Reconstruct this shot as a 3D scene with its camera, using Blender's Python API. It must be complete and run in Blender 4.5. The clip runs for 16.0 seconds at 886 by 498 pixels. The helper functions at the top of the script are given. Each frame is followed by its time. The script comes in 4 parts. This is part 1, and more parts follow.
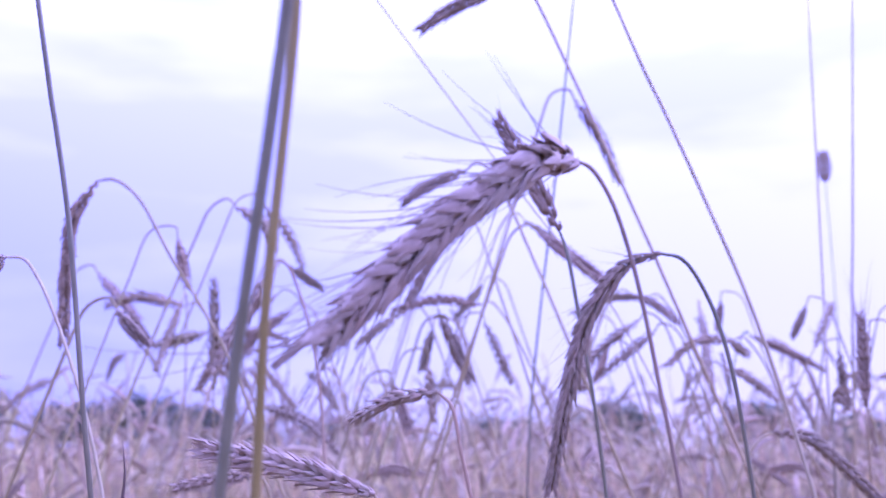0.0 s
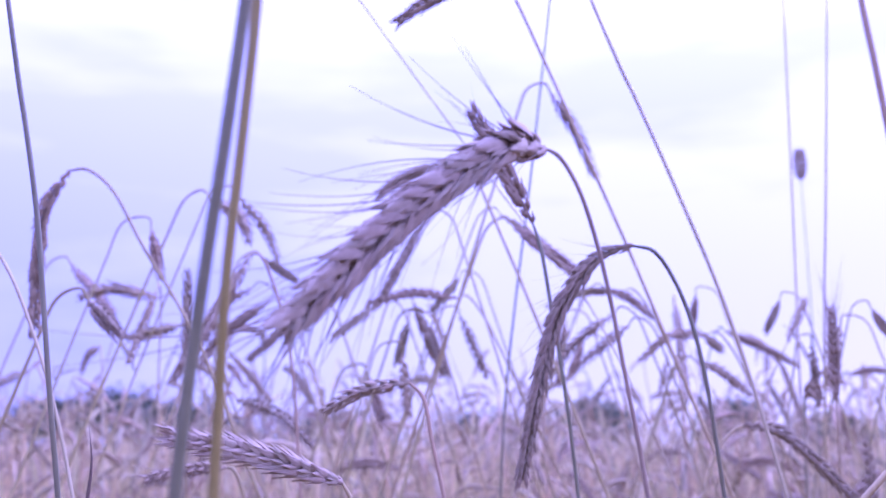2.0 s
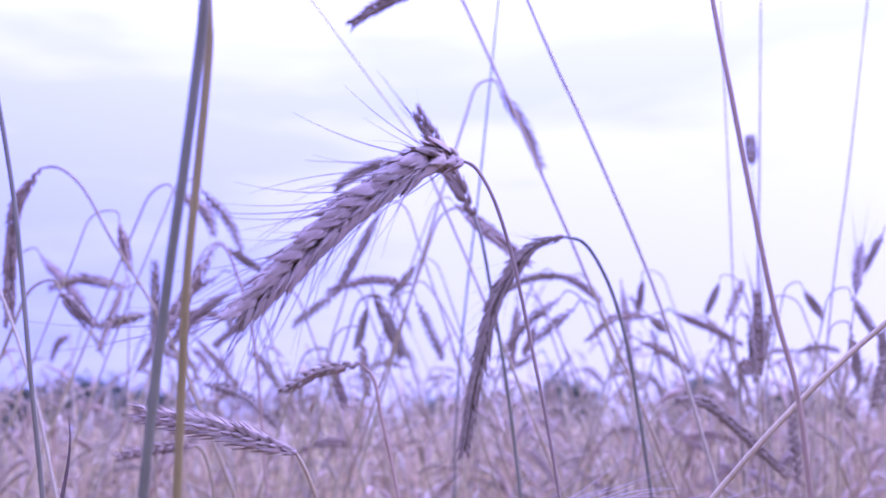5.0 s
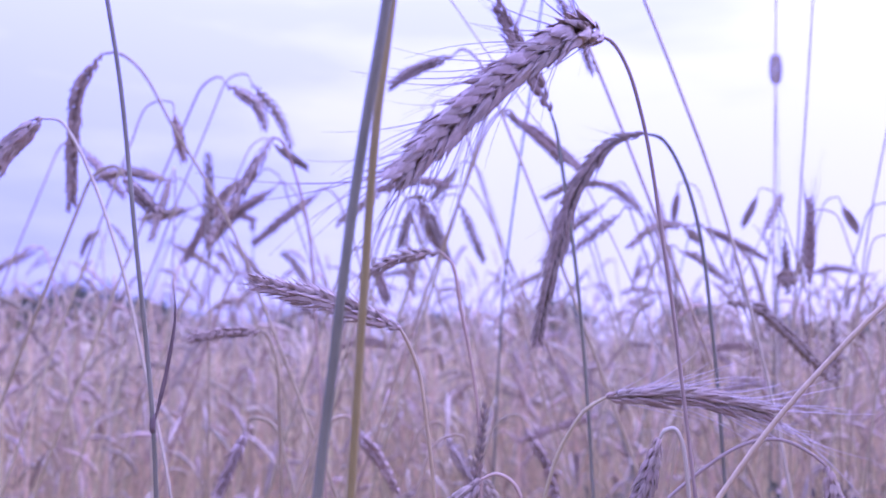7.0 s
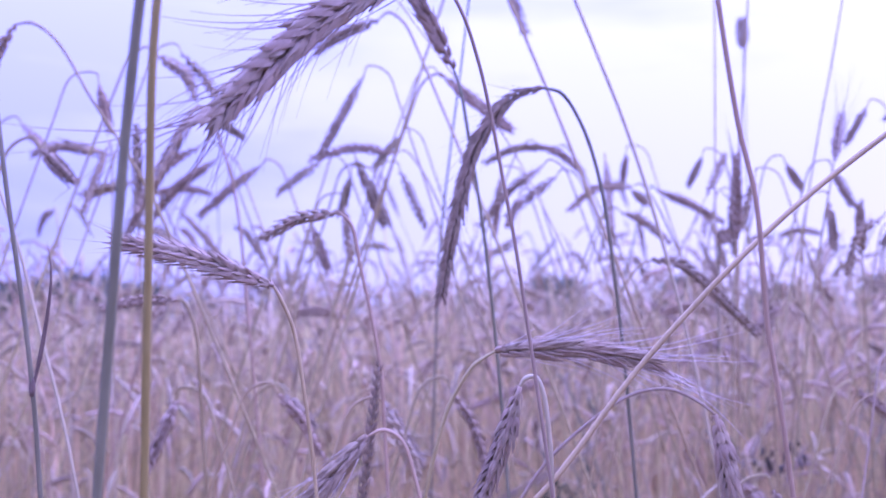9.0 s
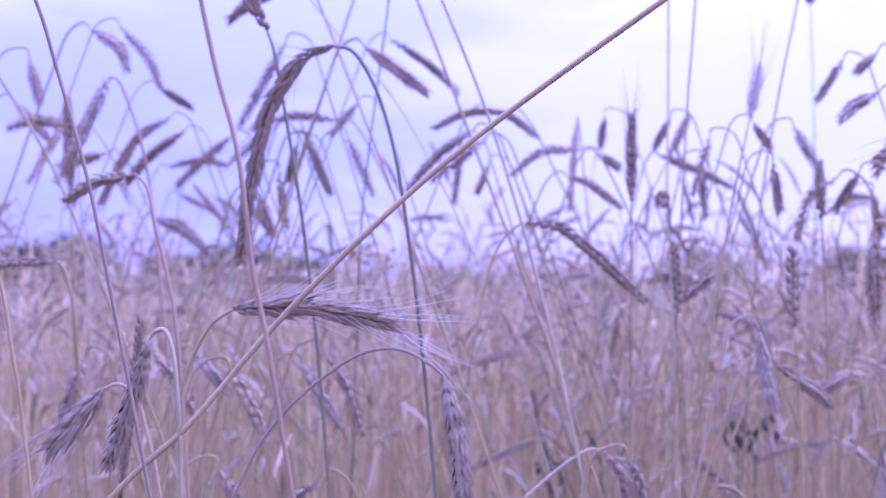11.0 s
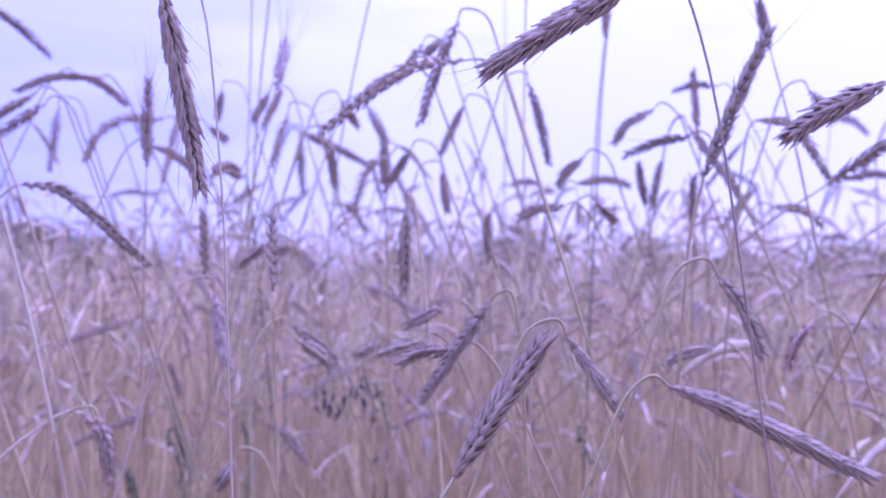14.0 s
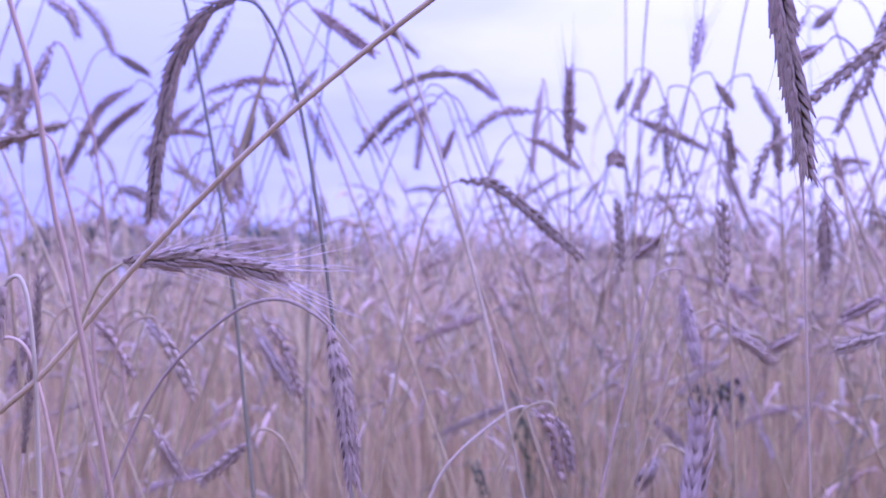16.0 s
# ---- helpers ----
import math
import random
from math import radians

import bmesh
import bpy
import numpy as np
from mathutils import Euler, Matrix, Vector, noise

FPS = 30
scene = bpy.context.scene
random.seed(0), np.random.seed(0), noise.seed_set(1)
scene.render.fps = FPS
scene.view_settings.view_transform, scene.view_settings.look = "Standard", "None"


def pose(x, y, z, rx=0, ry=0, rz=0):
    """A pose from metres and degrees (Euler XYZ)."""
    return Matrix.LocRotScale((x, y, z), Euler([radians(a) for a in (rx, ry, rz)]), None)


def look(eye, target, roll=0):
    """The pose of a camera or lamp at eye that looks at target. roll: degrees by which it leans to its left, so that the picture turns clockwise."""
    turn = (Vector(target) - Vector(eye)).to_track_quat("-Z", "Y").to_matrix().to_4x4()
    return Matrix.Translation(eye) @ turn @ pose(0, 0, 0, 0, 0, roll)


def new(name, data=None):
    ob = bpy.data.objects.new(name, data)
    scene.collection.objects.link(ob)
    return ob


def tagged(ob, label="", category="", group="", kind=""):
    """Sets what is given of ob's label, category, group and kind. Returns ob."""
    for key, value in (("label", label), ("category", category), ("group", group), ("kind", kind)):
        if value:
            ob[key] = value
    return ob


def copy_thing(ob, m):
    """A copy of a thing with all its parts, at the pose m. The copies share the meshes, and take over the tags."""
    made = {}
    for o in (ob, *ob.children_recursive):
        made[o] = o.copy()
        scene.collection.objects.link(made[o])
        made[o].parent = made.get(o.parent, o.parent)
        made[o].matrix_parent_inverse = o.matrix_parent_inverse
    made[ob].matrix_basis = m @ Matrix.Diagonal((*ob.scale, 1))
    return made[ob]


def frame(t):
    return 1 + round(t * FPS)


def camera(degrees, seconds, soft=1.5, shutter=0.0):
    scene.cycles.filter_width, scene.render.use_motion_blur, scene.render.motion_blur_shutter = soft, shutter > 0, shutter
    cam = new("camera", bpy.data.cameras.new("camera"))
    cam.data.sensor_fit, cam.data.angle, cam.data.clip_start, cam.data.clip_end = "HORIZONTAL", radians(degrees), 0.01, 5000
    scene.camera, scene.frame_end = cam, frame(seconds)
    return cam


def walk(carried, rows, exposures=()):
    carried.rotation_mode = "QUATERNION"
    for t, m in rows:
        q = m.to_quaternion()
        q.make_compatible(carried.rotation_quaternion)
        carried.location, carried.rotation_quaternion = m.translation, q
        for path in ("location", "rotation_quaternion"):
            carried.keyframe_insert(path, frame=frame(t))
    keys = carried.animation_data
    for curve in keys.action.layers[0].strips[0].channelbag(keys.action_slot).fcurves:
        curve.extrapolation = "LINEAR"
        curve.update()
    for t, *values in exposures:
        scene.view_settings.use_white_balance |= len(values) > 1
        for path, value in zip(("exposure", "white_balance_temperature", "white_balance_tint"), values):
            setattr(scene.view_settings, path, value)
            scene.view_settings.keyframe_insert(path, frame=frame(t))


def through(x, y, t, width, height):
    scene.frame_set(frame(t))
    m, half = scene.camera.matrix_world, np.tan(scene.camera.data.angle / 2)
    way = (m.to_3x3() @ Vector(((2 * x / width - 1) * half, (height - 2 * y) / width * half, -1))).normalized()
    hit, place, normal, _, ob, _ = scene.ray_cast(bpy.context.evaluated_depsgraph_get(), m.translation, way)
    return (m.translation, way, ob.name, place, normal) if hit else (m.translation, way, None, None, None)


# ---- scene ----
cam = camera(49.0, 16.0, soft=1.5)
cam.data.dof.use_dof, cam.data.dof.focus_distance, cam.data.dof.aperture_fstop = True, 0.39, 13
PATH = [
    (0, (0.087, 0.092, 1.322), (-0.008, 2.049, 1.723), -0.1),
    (0.5, (0.087, 0.092, 1.321), (0.028, 2.051, 1.719), -0.2),
    (1, (0.088, 0.091, 1.321), (0.02, 2.05, 1.716), 0.1),
    (1.5, (0.088, 0.094, 1.319), (0.034, 2.056, 1.708), 0.2),
    (2, (0.091, 0.093, 1.319), (0.037, 2.053, 1.713), -0.0),
    (2.5, (0.094, 0.088, 1.317), (0.041, 2.045, 1.725), -0.5),
    (3, (0.095, 0.086, 1.319), (0.051, 2.043, 1.732), -0.4),
    (3.2, (0.096, 0.088, 1.321), (0.066, 2.046, 1.733), -0.7),
    (5.5, (0.106, 0.038, 1.31), (0.132, 2.013, 1.624), -0.9),
    (6, (0.089, 0.04, 1.304), (0.139, 2.024, 1.554), -0.8),
    (6.5, (0.063, 0.04, 1.298), (0.092, 2.03, 1.499), 0.6),
    (7, (0.055, 0.04, 1.297), (0.074, 2.03, 1.492), 0.8),
    (7.5, (0.062, 0.036, 1.295), (0.06, 2.024, 1.51), 0.2),
    (8, (0.075, 0.039, 1.292), (0.063, 2.028, 1.497), -0.4),
    (8.5, (0.106, 0.04, 1.288), (0.067, 2.032, 1.465), -0.1),
    (9, (0.112, 0.043, 1.287), (0.139, 2.037, 1.434), -0.6),
    (9.5, (0.14, 0.029, 1.28), (0.184, 2.027, 1.367), -0.5),
    (9.7, (0.154, 0.030, 1.285), (0.207, 2.027, 1.387), -0.3),
    (11.8, (0.411, 0.077, 1.267), (-0.031, 2.028, 1.345), -0.2),
    (12, (0.421, 0.079, 1.265), (-0.011, 2.031, 1.319), -0.2),
    (12.5, (0.453, 0.088, 1.266), (0.075, 2.052, 1.307), 0.1),
    (13, (0.518, 0.071, 1.270), (0.411, 2.067, 1.336), -0.2),
    (13.5, (0.567, 0.063, 1.267), (0.635, 2.060, 1.350), 0.1),
    (14, (0.558, 0.059, 1.262), (0.658, 2.056, 1.330), 0.4),
    (14.5, (0.499, 0.060, 1.262), (0.667, 2.053, 1.297), 0.3),
    (15, (0.419, 0.072, 1.264), (0.585, 2.064, 1.311), 0.1),
    (15.5, (0.378, 0.074, 1.255), (0.334, 2.073, 1.306), -0.0),
    (16, (0.392, 0.078, 1.263), (0.055, 2.049, 1.314), -0.7),
]
walk(cam, [(t, look(eye, target, roll)) for t, eye, target, roll in PATH],
     exposures=[(0.0, -0.06, 4520, 80), (16.0, -0.06, 4520, 80)])

# ---- sky and sun: bright, thinly clouded, brightest to the right ----
SUN_ELEVATION, SUN_AZIMUTH = radians(34), radians(62)      # azimuth clockwise from +y
world = bpy.data.worlds.new("sky")
scene.world = world
world.use_nodes = True
wn, wl = world.node_tree.nodes, world.node_tree.links
wn.clear()
w_out = wn.new("ShaderNodeOutputWorld")
w_bg = wn.new("ShaderNodeBackground")
w_sky = wn.new("ShaderNodeTexSky")
w_sky.sky_type, w_sky.sun_disc = "NISHITA", False
w_sky.sun_elevation, w_sky.sun_rotation = SUN_ELEVATION, SUN_AZIMUTH
w_sky.dust_density = 2.0
w_co = wn.new("ShaderNodeTexCoord")
w_map = wn.new("ShaderNodeMapping")
w_map.inputs["Scale"].default_value = (1.5, 1.5, 7.5)
w_map.inputs["Location"].default_value = (0.35, 0.1, 0.45)
w_noise = wn.new("ShaderNodeTexNoise")
w_noise.inputs["Scale"].default_value = 1.7
w_noise.inputs["Detail"].default_value = 5
w_noise.inputs["Roughness"].default_value = 0.5
w_ramp = wn.new("ShaderNodeValToRGB")
w_ramp.color_ramp.elements[0].position, w_ramp.color_ramp.elements[1].position = 0.44, 0.62
w_cloud = wn.new("ShaderNodeMix")
w_cloud.data_type = "RGBA"
w_cloud.inputs["A"].default_value = (6.85, 6.95, 8.6, 1)     # thin grey-blue cloud
w_cloud.inputs["B"].default_value = (8.6, 8.6, 8.8, 1)  # bright cloud
w_mix = wn.new("ShaderNodeMix")
w_mix.data_type = "RGBA"
w_mix.inputs["Factor"].default_value = 0.78
wl.new(w_co.outputs["Generated"], w_map.inputs["Vector"])
wl.new(w_map.outputs["Vector"], w_noise.inputs["Vector"])
wl.new(w_ramp.outputs["Color"], w_cloud.inputs["Factor"])
# an overcast sky is about three times as bright overhead as at the horizon
w_sep = wn.new("ShaderNodeSeparateXYZ")
w_rise = wn.new("ShaderNodeMapRange")
w_rise.inputs["From Min"].default_value, w_rise.inputs["From Max"].default_value = 0.0, 1.0
w_rise.inputs["To Min"].default_value, w_rise.inputs["To Max"].default_value = 0.93, 3.4
w_rise.interpolation_type = "SMOOTHSTEP"
w_over = wn.new("ShaderNodeVectorMath")
w_over.operation = "SCALE"
wl.new(w_co.outputs["Generated"], w_sep.inputs[0])
wl.new(w_sep.outputs["Z"], w_rise.inputs["Value"])
# thin cloud glows round the hidden sun
w_dot = wn.new("ShaderNodeVectorMath")
w_dot.operation = "DOT_PRODUCT"
w_dot.inputs[1].default_value = (math.sin(SUN_AZIMUTH) * math.cos(SUN_ELEVATION), math.cos(SUN_AZIMUTH) * math.cos(SUN_ELEVATION), math.sin(SUN_ELEVATION))
w_glow = wn.new("ShaderNodeMapRange")
w_glow.inputs["From Min"].default_value, w_glow.inputs["From Max"].default_value = 0.1, 1.0
w_glow.inputs["To Min"].default_value, w_glow.inputs["To Max"].default_value = 0.95, 1.02
w_both = wn.new("ShaderNodeMath")
w_both.operation = "MULTIPLY"
wl.new(w_co.outputs["Generated"], w_dot.inputs[0])
wl.new(w_dot.outputs["Value"], w_glow.inputs["Value"])
wl.new(w_rise.outputs["Result"], w_both.inputs[0])
wl.new(w_glow.outputs["Result"], w_both.inputs[1])
wl.new(w_both.outputs[0], w_over.inputs["Scale"])
w_warm = wn.new("ShaderNodeMix")
w_warm.data_type = "RGBA"
w_warm.inputs["A"].default_value = (0.97, 0.985, 1.035, 1)   # cooler away from the sun
w_warm.inputs["B"].default_value = (1.19, 1.17, 0.94, 1)    # warmer round it
w_near = wn.new("ShaderNodeMapRange")
w_near.inputs["From Min"].default_value, w_near.inputs["From Max"].default_value = 0.13, 0.48
w_tint = wn.new("ShaderNodeVectorMath")
w_tint.operation = "MULTIPLY"
wl.new(w_dot.outputs["Value"], w_near.inputs["Value"])
# towards the sun the low cloud closes into one bright bank
w_low = wn.new("ShaderNodeMapRange")
w_low.inputs["From Min"].default_value, w_low.inputs["From Max"].default_value = 0.04, 0.32
w_low.inputs["To Min"].default_value, w_low.inputs["To Max"].default_value = 0.40, 0.03
w_cream = wn.new("ShaderNodeMath")
w_cream.operation = "MULTIPLY"
w_share = wn.new("ShaderNodeMath")
w_share.operation = "MULTIPLY"
w_share.inputs[1].default_value = 2.5
w_bank = wn.new("ShaderNodeMath")
w_bank.operation = "MULTIPLY_ADD"
wl.new(w_sep.outputs["Z"], w_low.inputs["Value"])
wl.new(w_low.outputs["Result"], w_share.inputs[0])
wl.new(w_near.outputs["Result"], w_cream.inputs[0])
wl.new(w_share.outputs[0], w_cream.inputs[1])
wl.new(w_cream.outputs[0], w_warm.inputs["Factor"])
wl.new(w_near.outputs["Result"], w_bank.inputs[0])
wl.new(w_low.outputs["Result"], w_bank.inputs[1])
wl.new(w_noise.outputs["Fac"], w_bank.inputs[2])
wl.new(w_bank.outputs[0], w_ramp.inputs["Fac"])
wl.new(w_cloud.outputs["Result"], w_tint.inputs[0])
wl.new(w_warm.outputs["Result"], w_tint.inputs[1])
wl.new(w_tint.outputs[0], w_over.inputs[0])
wl.new(w_sky.outputs["Color"], w_mix.inputs["A"])
wl.new(w_over.outputs[0], w_mix.inputs["B"])
wl.new(w_mix.outputs["Result"], w_bg.inputs["Color"])
w_bg.inputs["Strength"].default_value = 0.11
wl.new(w_bg.outputs["Background"], w_out.inputs["Surface"])

sun_data = bpy.data.lights.new("sun", "SUN")
sun_data.energy, sun_data.angle, sun_data.color = 1.5, radians(24), (1.0, 0.95, 0.88)
sun = new("sun", sun_data)
sun.matrix_world = look((0, 0, 0), (-math.sin(SUN_AZIMUTH) * math.cos(SUN_ELEVATION),
                                    -math.cos(SUN_AZIMUTH) * math.cos(SUN_ELEVATION), -math.sin(SUN_ELEVATION)))


# ---- materials ----
def plant_material(name, dark, light, vary=0.0, island=False, roughness=0.62, streak=900.0, mottle=60.0, bump=0.25, relief=0.0006, through=0.0, gloss=0.3, along=1.0, ramp_at=(0.38, 0.76)):
    """A dry plant surface: fine streaks, larger mottling, and a tone that differs from piece to piece."""
    m = bpy.data.materials.new(name)
    m.use_nodes = True
    n, l = m.node_tree.nodes, m.node_tree.links
    b = n["Principled BSDF"]
    co = n.new("ShaderNodeTexCoord")
    fine, wide = n.new("ShaderNodeTexNoise"), n.new("ShaderNodeTexNoise")
    fine.inputs["Scale"].default_value, fine.inputs["Detail"].default_value = streak, 3
    wide.inputs["Scale"].default_value, wide.inputs["Detail"].default_value = mottle, 4
    stretch = n.new("ShaderNodeMapping")
    stretch.inputs["Scale"].default_value = (1, 1, along)
    l.new(co.outputs["Object"], stretch.inputs["Vector"])
    l.new(stretch.outputs["Vector"], fine.inputs["Vector"])
    l.new(co.outputs["Object"], wide.inputs["Vector"])
    add = n.new("ShaderNodeMath")
    add.operation = "MULTIPLY_ADD"
    add.inputs[1].default_value = 0.45
    l.new(fine.outputs["Fac"], add.inputs[0])
    half = n.new("ShaderNodeMath")
    half.operation = "MULTIPLY"
    half.inputs[1].default_value = 0.75
    l.new(wide.outputs["Fac"], half.inputs[0])
    l.new(half.outputs[0], add.inputs[2])
    ramp = n.new("ShaderNodeValToRGB")
    e = ramp.color_ramp.elements
    e[0].position, e[0].color = ramp_at[0], (*dark, 1)
    e[1].position, e[1].color = ramp_at[1], (*light, 1)
    l.new(add.outputs[0], ramp.inputs["Fac"])
    colour = ramp.outputs["Color"]
    if vary:
        if island:
            rnd = n.new("ShaderNodeNewGeometry").outputs["Random Per Island"]
        else:
            rnd = n.new("ShaderNodeObjectInfo").outputs["Random"]
        hsv = n.new("ShaderNodeHueSaturation")
        scale = n.new("ShaderNodeMapRange")
        scale.inputs["To Min"].default_value, scale.inputs["To Max"].default_value = 1 - vary, 1 + vary
        l.new(rnd, scale.inputs["Value"])
        l.new(scale.outputs["Result"], hsv.inputs["Value"])
        hue = n.new("ShaderNodeMapRange")
        hue.inputs["To Min"].default_value, hue.inputs["To Max"].default_value = 0.5 + 0.05 * vary, 0.5 - 0.10 * vary
        twice = n.new("ShaderNodeMath")
        twice.operation = "MULTIPLY"
        twice.inputs[1].default_value = 7.31
        frac = n.new("ShaderNodeMath")
        frac.operation = "FRACT"
        l.new(rnd, twice.inputs[0])
        l.new(twice.outputs[0], frac.inputs[0])
        l.new(frac.outputs[0], hue.inputs["Value"])
        l.new(hue.outputs["Result"], hsv.inputs["Hue"])
        l.new(colour, hsv.inputs["Color"])
        colour = hsv.outputs["Color"]
    l.new(colour, b.inputs["Base Color"])
    b.inputs["Roughness"].default_value = roughness
    b.inputs["Specular IOR Level"].default_value = gloss
    bp = n.new("ShaderNodeBump")
    bp.inputs["Strength"].default_value, bp.inputs["Distance"].default_value = bump, relief
    l.new(fine.outputs["Fac"], bp.inputs["Height"])
    l.new(bp.outputs["Normal"], b.inputs["Normal"])
    if through:
        tr = n.new("ShaderNodeBsdfTranslucent")
        mix = n.new("ShaderNodeMixShader")
        mix.inputs["Fac"].default_value = through
        l.new(colour, tr.inputs["Color"])
        l.new(b.outputs["BSDF"], mix.inputs[1])
        l.new(tr.outputs["BSDF"], mix.inputs[2])
        l.new(mix.outputs["Shader"], n["Material Output"].inputs["Surface"])
    return m


EAR_COLOURS = {
    "rye_husk": ((0.36, 0.282, 0.178), (0.60, 0.49, 0.335)),
    "brown_rye_husk": ((0.29, 0.222, 0.128), (0.50, 0.395, 0.235)),
    "dark_rye_husk": ((0.21, 0.16, 0.092), (0.41, 0.322, 0.19)),
    "pale_rye_husk": ((0.50, 0.425, 0.31), (0.72, 0.63, 0.48)),
}
# the same husks close up, with veins along each husk
CLOSE = {k: plant_material("veined_" + k, *c, vary=0.12, through=0.16, streak=18.0, mottle=1.6, along=0.08, bump=0.22, relief=0.012, ramp_at=(0.30, 0.74))
         for k, c in EAR_COLOURS.items()}
EAR = plant_material("rye_husk", *EAR_COLOURS["rye_husk"], vary=0.16, through=0.12)
EAR_MID = plant_material("brown_rye_husk", *EAR_COLOURS["brown_rye_husk"], vary=0.16, through=0.08)
EAR_DARK = plant_material("dark_rye_husk", *EAR_COLOURS["dark_rye_husk"], vary=0.14)
EAR_PALE = plant_material("pale_rye_husk", *EAR_COLOURS["pale_rye_husk"], vary=0.12, through=0.12)
AWN = plant_material("awn", (0.30, 0.235, 0.155), (0.48, 0.39, 0.27), vary=0.15, through=0.2, bump=0.0)
STRAW = plant_material("straw", (0.30, 0.235, 0.08), (0.46, 0.375, 0.15), vary=0.14, mottle=25, gloss=0.5, roughness=0.45, along=0.03, bump=0.06)
STRAW_PALE = plant_material("pale_straw", (0.40, 0.335, 0.17), (0.56, 0.485, 0.27), vary=0.10, mottle=25, gloss=0.5, roughness=0.45, along=0.03, bump=0.06)
STRAW_YELLOW = plant_material("yellow_straw", (0.27, 0.215, 0.05), (0.38, 0.31, 0.09), mottle=18, gloss=0.5, roughness=0.4, along=0.03, bump=0.06)
STRAW_GREEN = plant_material("green_straw", (0.145, 0.145, 0.07), (0.235, 0.23, 0.12), vary=0.12, mottle=25, gloss=0.5, roughness=0.4, along=0.03, bump=0.06)
STRAW_MAUVE = plant_material("grey_brown_straw", (0.27, 0.205, 0.12), (0.41, 0.32, 0.19), vary=0.08, mottle=25, gloss=0.4, roughness=0.5, along=0.03, bump=0.06)
# the awn again, its colour lightened to stand for awns catching the light
AWN_LIT = plant_material("lit_awn", (0.56, 0.48, 0.36), (0.78, 0.70, 0.56), vary=0.1, through=0.2, bump=0.0)
STRAW_RED = plant_material("reddish_straw", (0.36, 0.25, 0.13), (0.50, 0.365, 0.20), vary=0.08, mottle=25, gloss=0.4, roughness=0.5, along=0.03, bump=0.06)
DRY_BROWN = plant_material("dead_brown_leaf", (0.11, 0.075, 0.055), (0.22, 0.16, 0.11), mottle=80)
OAT = plant_material("oat_husk", (0.055, 0.05, 0.035), (0.13, 0.115, 0.075), vary=0.2, mottle=30)
WEED = plant_material("weed_leaf", (0.055, 0.072, 0.03), (0.12, 0.14, 0.06), vary=0.2, roughness=0.5)
STAND_STEM = plant_material("crop_straw", (0.46, 0.375, 0.145), (0.74, 0.63, 0.285), vary=0.38, island=True, mottle=9, bump=0.0, gloss=0.2)
STAND_EAR = plant_material("crop_ear", (0.30, 0.24, 0.125), (0.58, 0.48, 0.275), vary=0.28, island=True, mottle=40, streak=420, bump=0.4)
STAND_LEAF = plant_material("crop_leaf", (0.30, 0.255, 0.095), (0.49, 0.42, 0.18), vary=0.24, island=True, mottle=9, bump=0.0, through=0.25, gloss=0.12)
SOIL = plant_material("soil", (0.10, 0.075, 0.045), (0.24, 0.18, 0.11), streak=45, mottle=5, roughness=0.95, bump=1.0, gloss=0.1)
CANOPY = plant_material("far_crop", (0.36, 0.295, 0.13), (0.62, 0.52, 0.25), streak=3.5, mottle=0.16, roughness=0.9, bump=0.6, gloss=0.1)
LEAVES = plant_material("tree_leaf", (0.075, 0.09, 0.055), (0.17, 0.185, 0.11), vary=0.3, island=True, streak=3, mottle=0.4, roughness=0.7, bump=0)
BARK = plant_material("bark", (0.06, 0.045, 0.035), (0.16, 0.12, 0.09), streak=12, mottle=2, roughness=0.9, bump=1)


# ---- geometry helpers: a mesh is a pair of lists, points and faces ----
class Shape:
    def __init__(self):
        self.v, self.f = [], []

    def add(self, points, faces):
        k = len(self.v)
        self.v.extend(points)
        self.f.extend([tuple(i + k for i in q) for q in faces])

    def mesh(self, name, material, smooth=True):
        me = bpy.data.meshes.new(name)
        me.from_pydata([tuple(p) for p in self.v], [], self.f)
        me.materials.append(material)
        if smooth:
            me.polygons.foreach_set("use_smooth", [True] * len(me.polygons))
        me.update()
        return me


def part(name, mesh, parent, label=""):
    """One mesh object under a thing or a part."""
    ob = new(name, mesh)
    ob.parent = parent
    return tagged(ob, label=label)


def unit(v):
    v = np.asarray(v, float)
    return v / max(1e-9, np.linalg.norm(v))


def spline(points, n):
    """n + 1 points along a smooth curve through the given ones, evenly by length."""
    p = [np.asarray(q, float) for q in points]
    if len(p) == 2:
        return np.array([p[0] + (p[1] - p[0]) * i / n for i in range(n + 1)])
    p = [2 * p[0] - p[1]] + p + [2 * p[-1] - p[-2]]
    fine = []
    for a, b, c, d in zip(p, p[1:], p[2:], p[3:]):
        for i in range(12):
            t = i / 12
            fine.append(0.5 * (2 * b + (c - a) * t + (2 * a - 5 * b + 4 * c - d) * t * t + (3 * b - a - 3 * c + d) * t ** 3))
    fine.append(p[-2])
    fine = np.array(fine)
    s = np.concatenate([[0], np.cumsum(np.linalg.norm(np.diff(fine, axis=0), axis=1))])
    want = np.linspace(0, s[-1], n + 1)
    return np.stack([np.interp(want, s, fine[:, k]) for k in range(3)], axis=1)


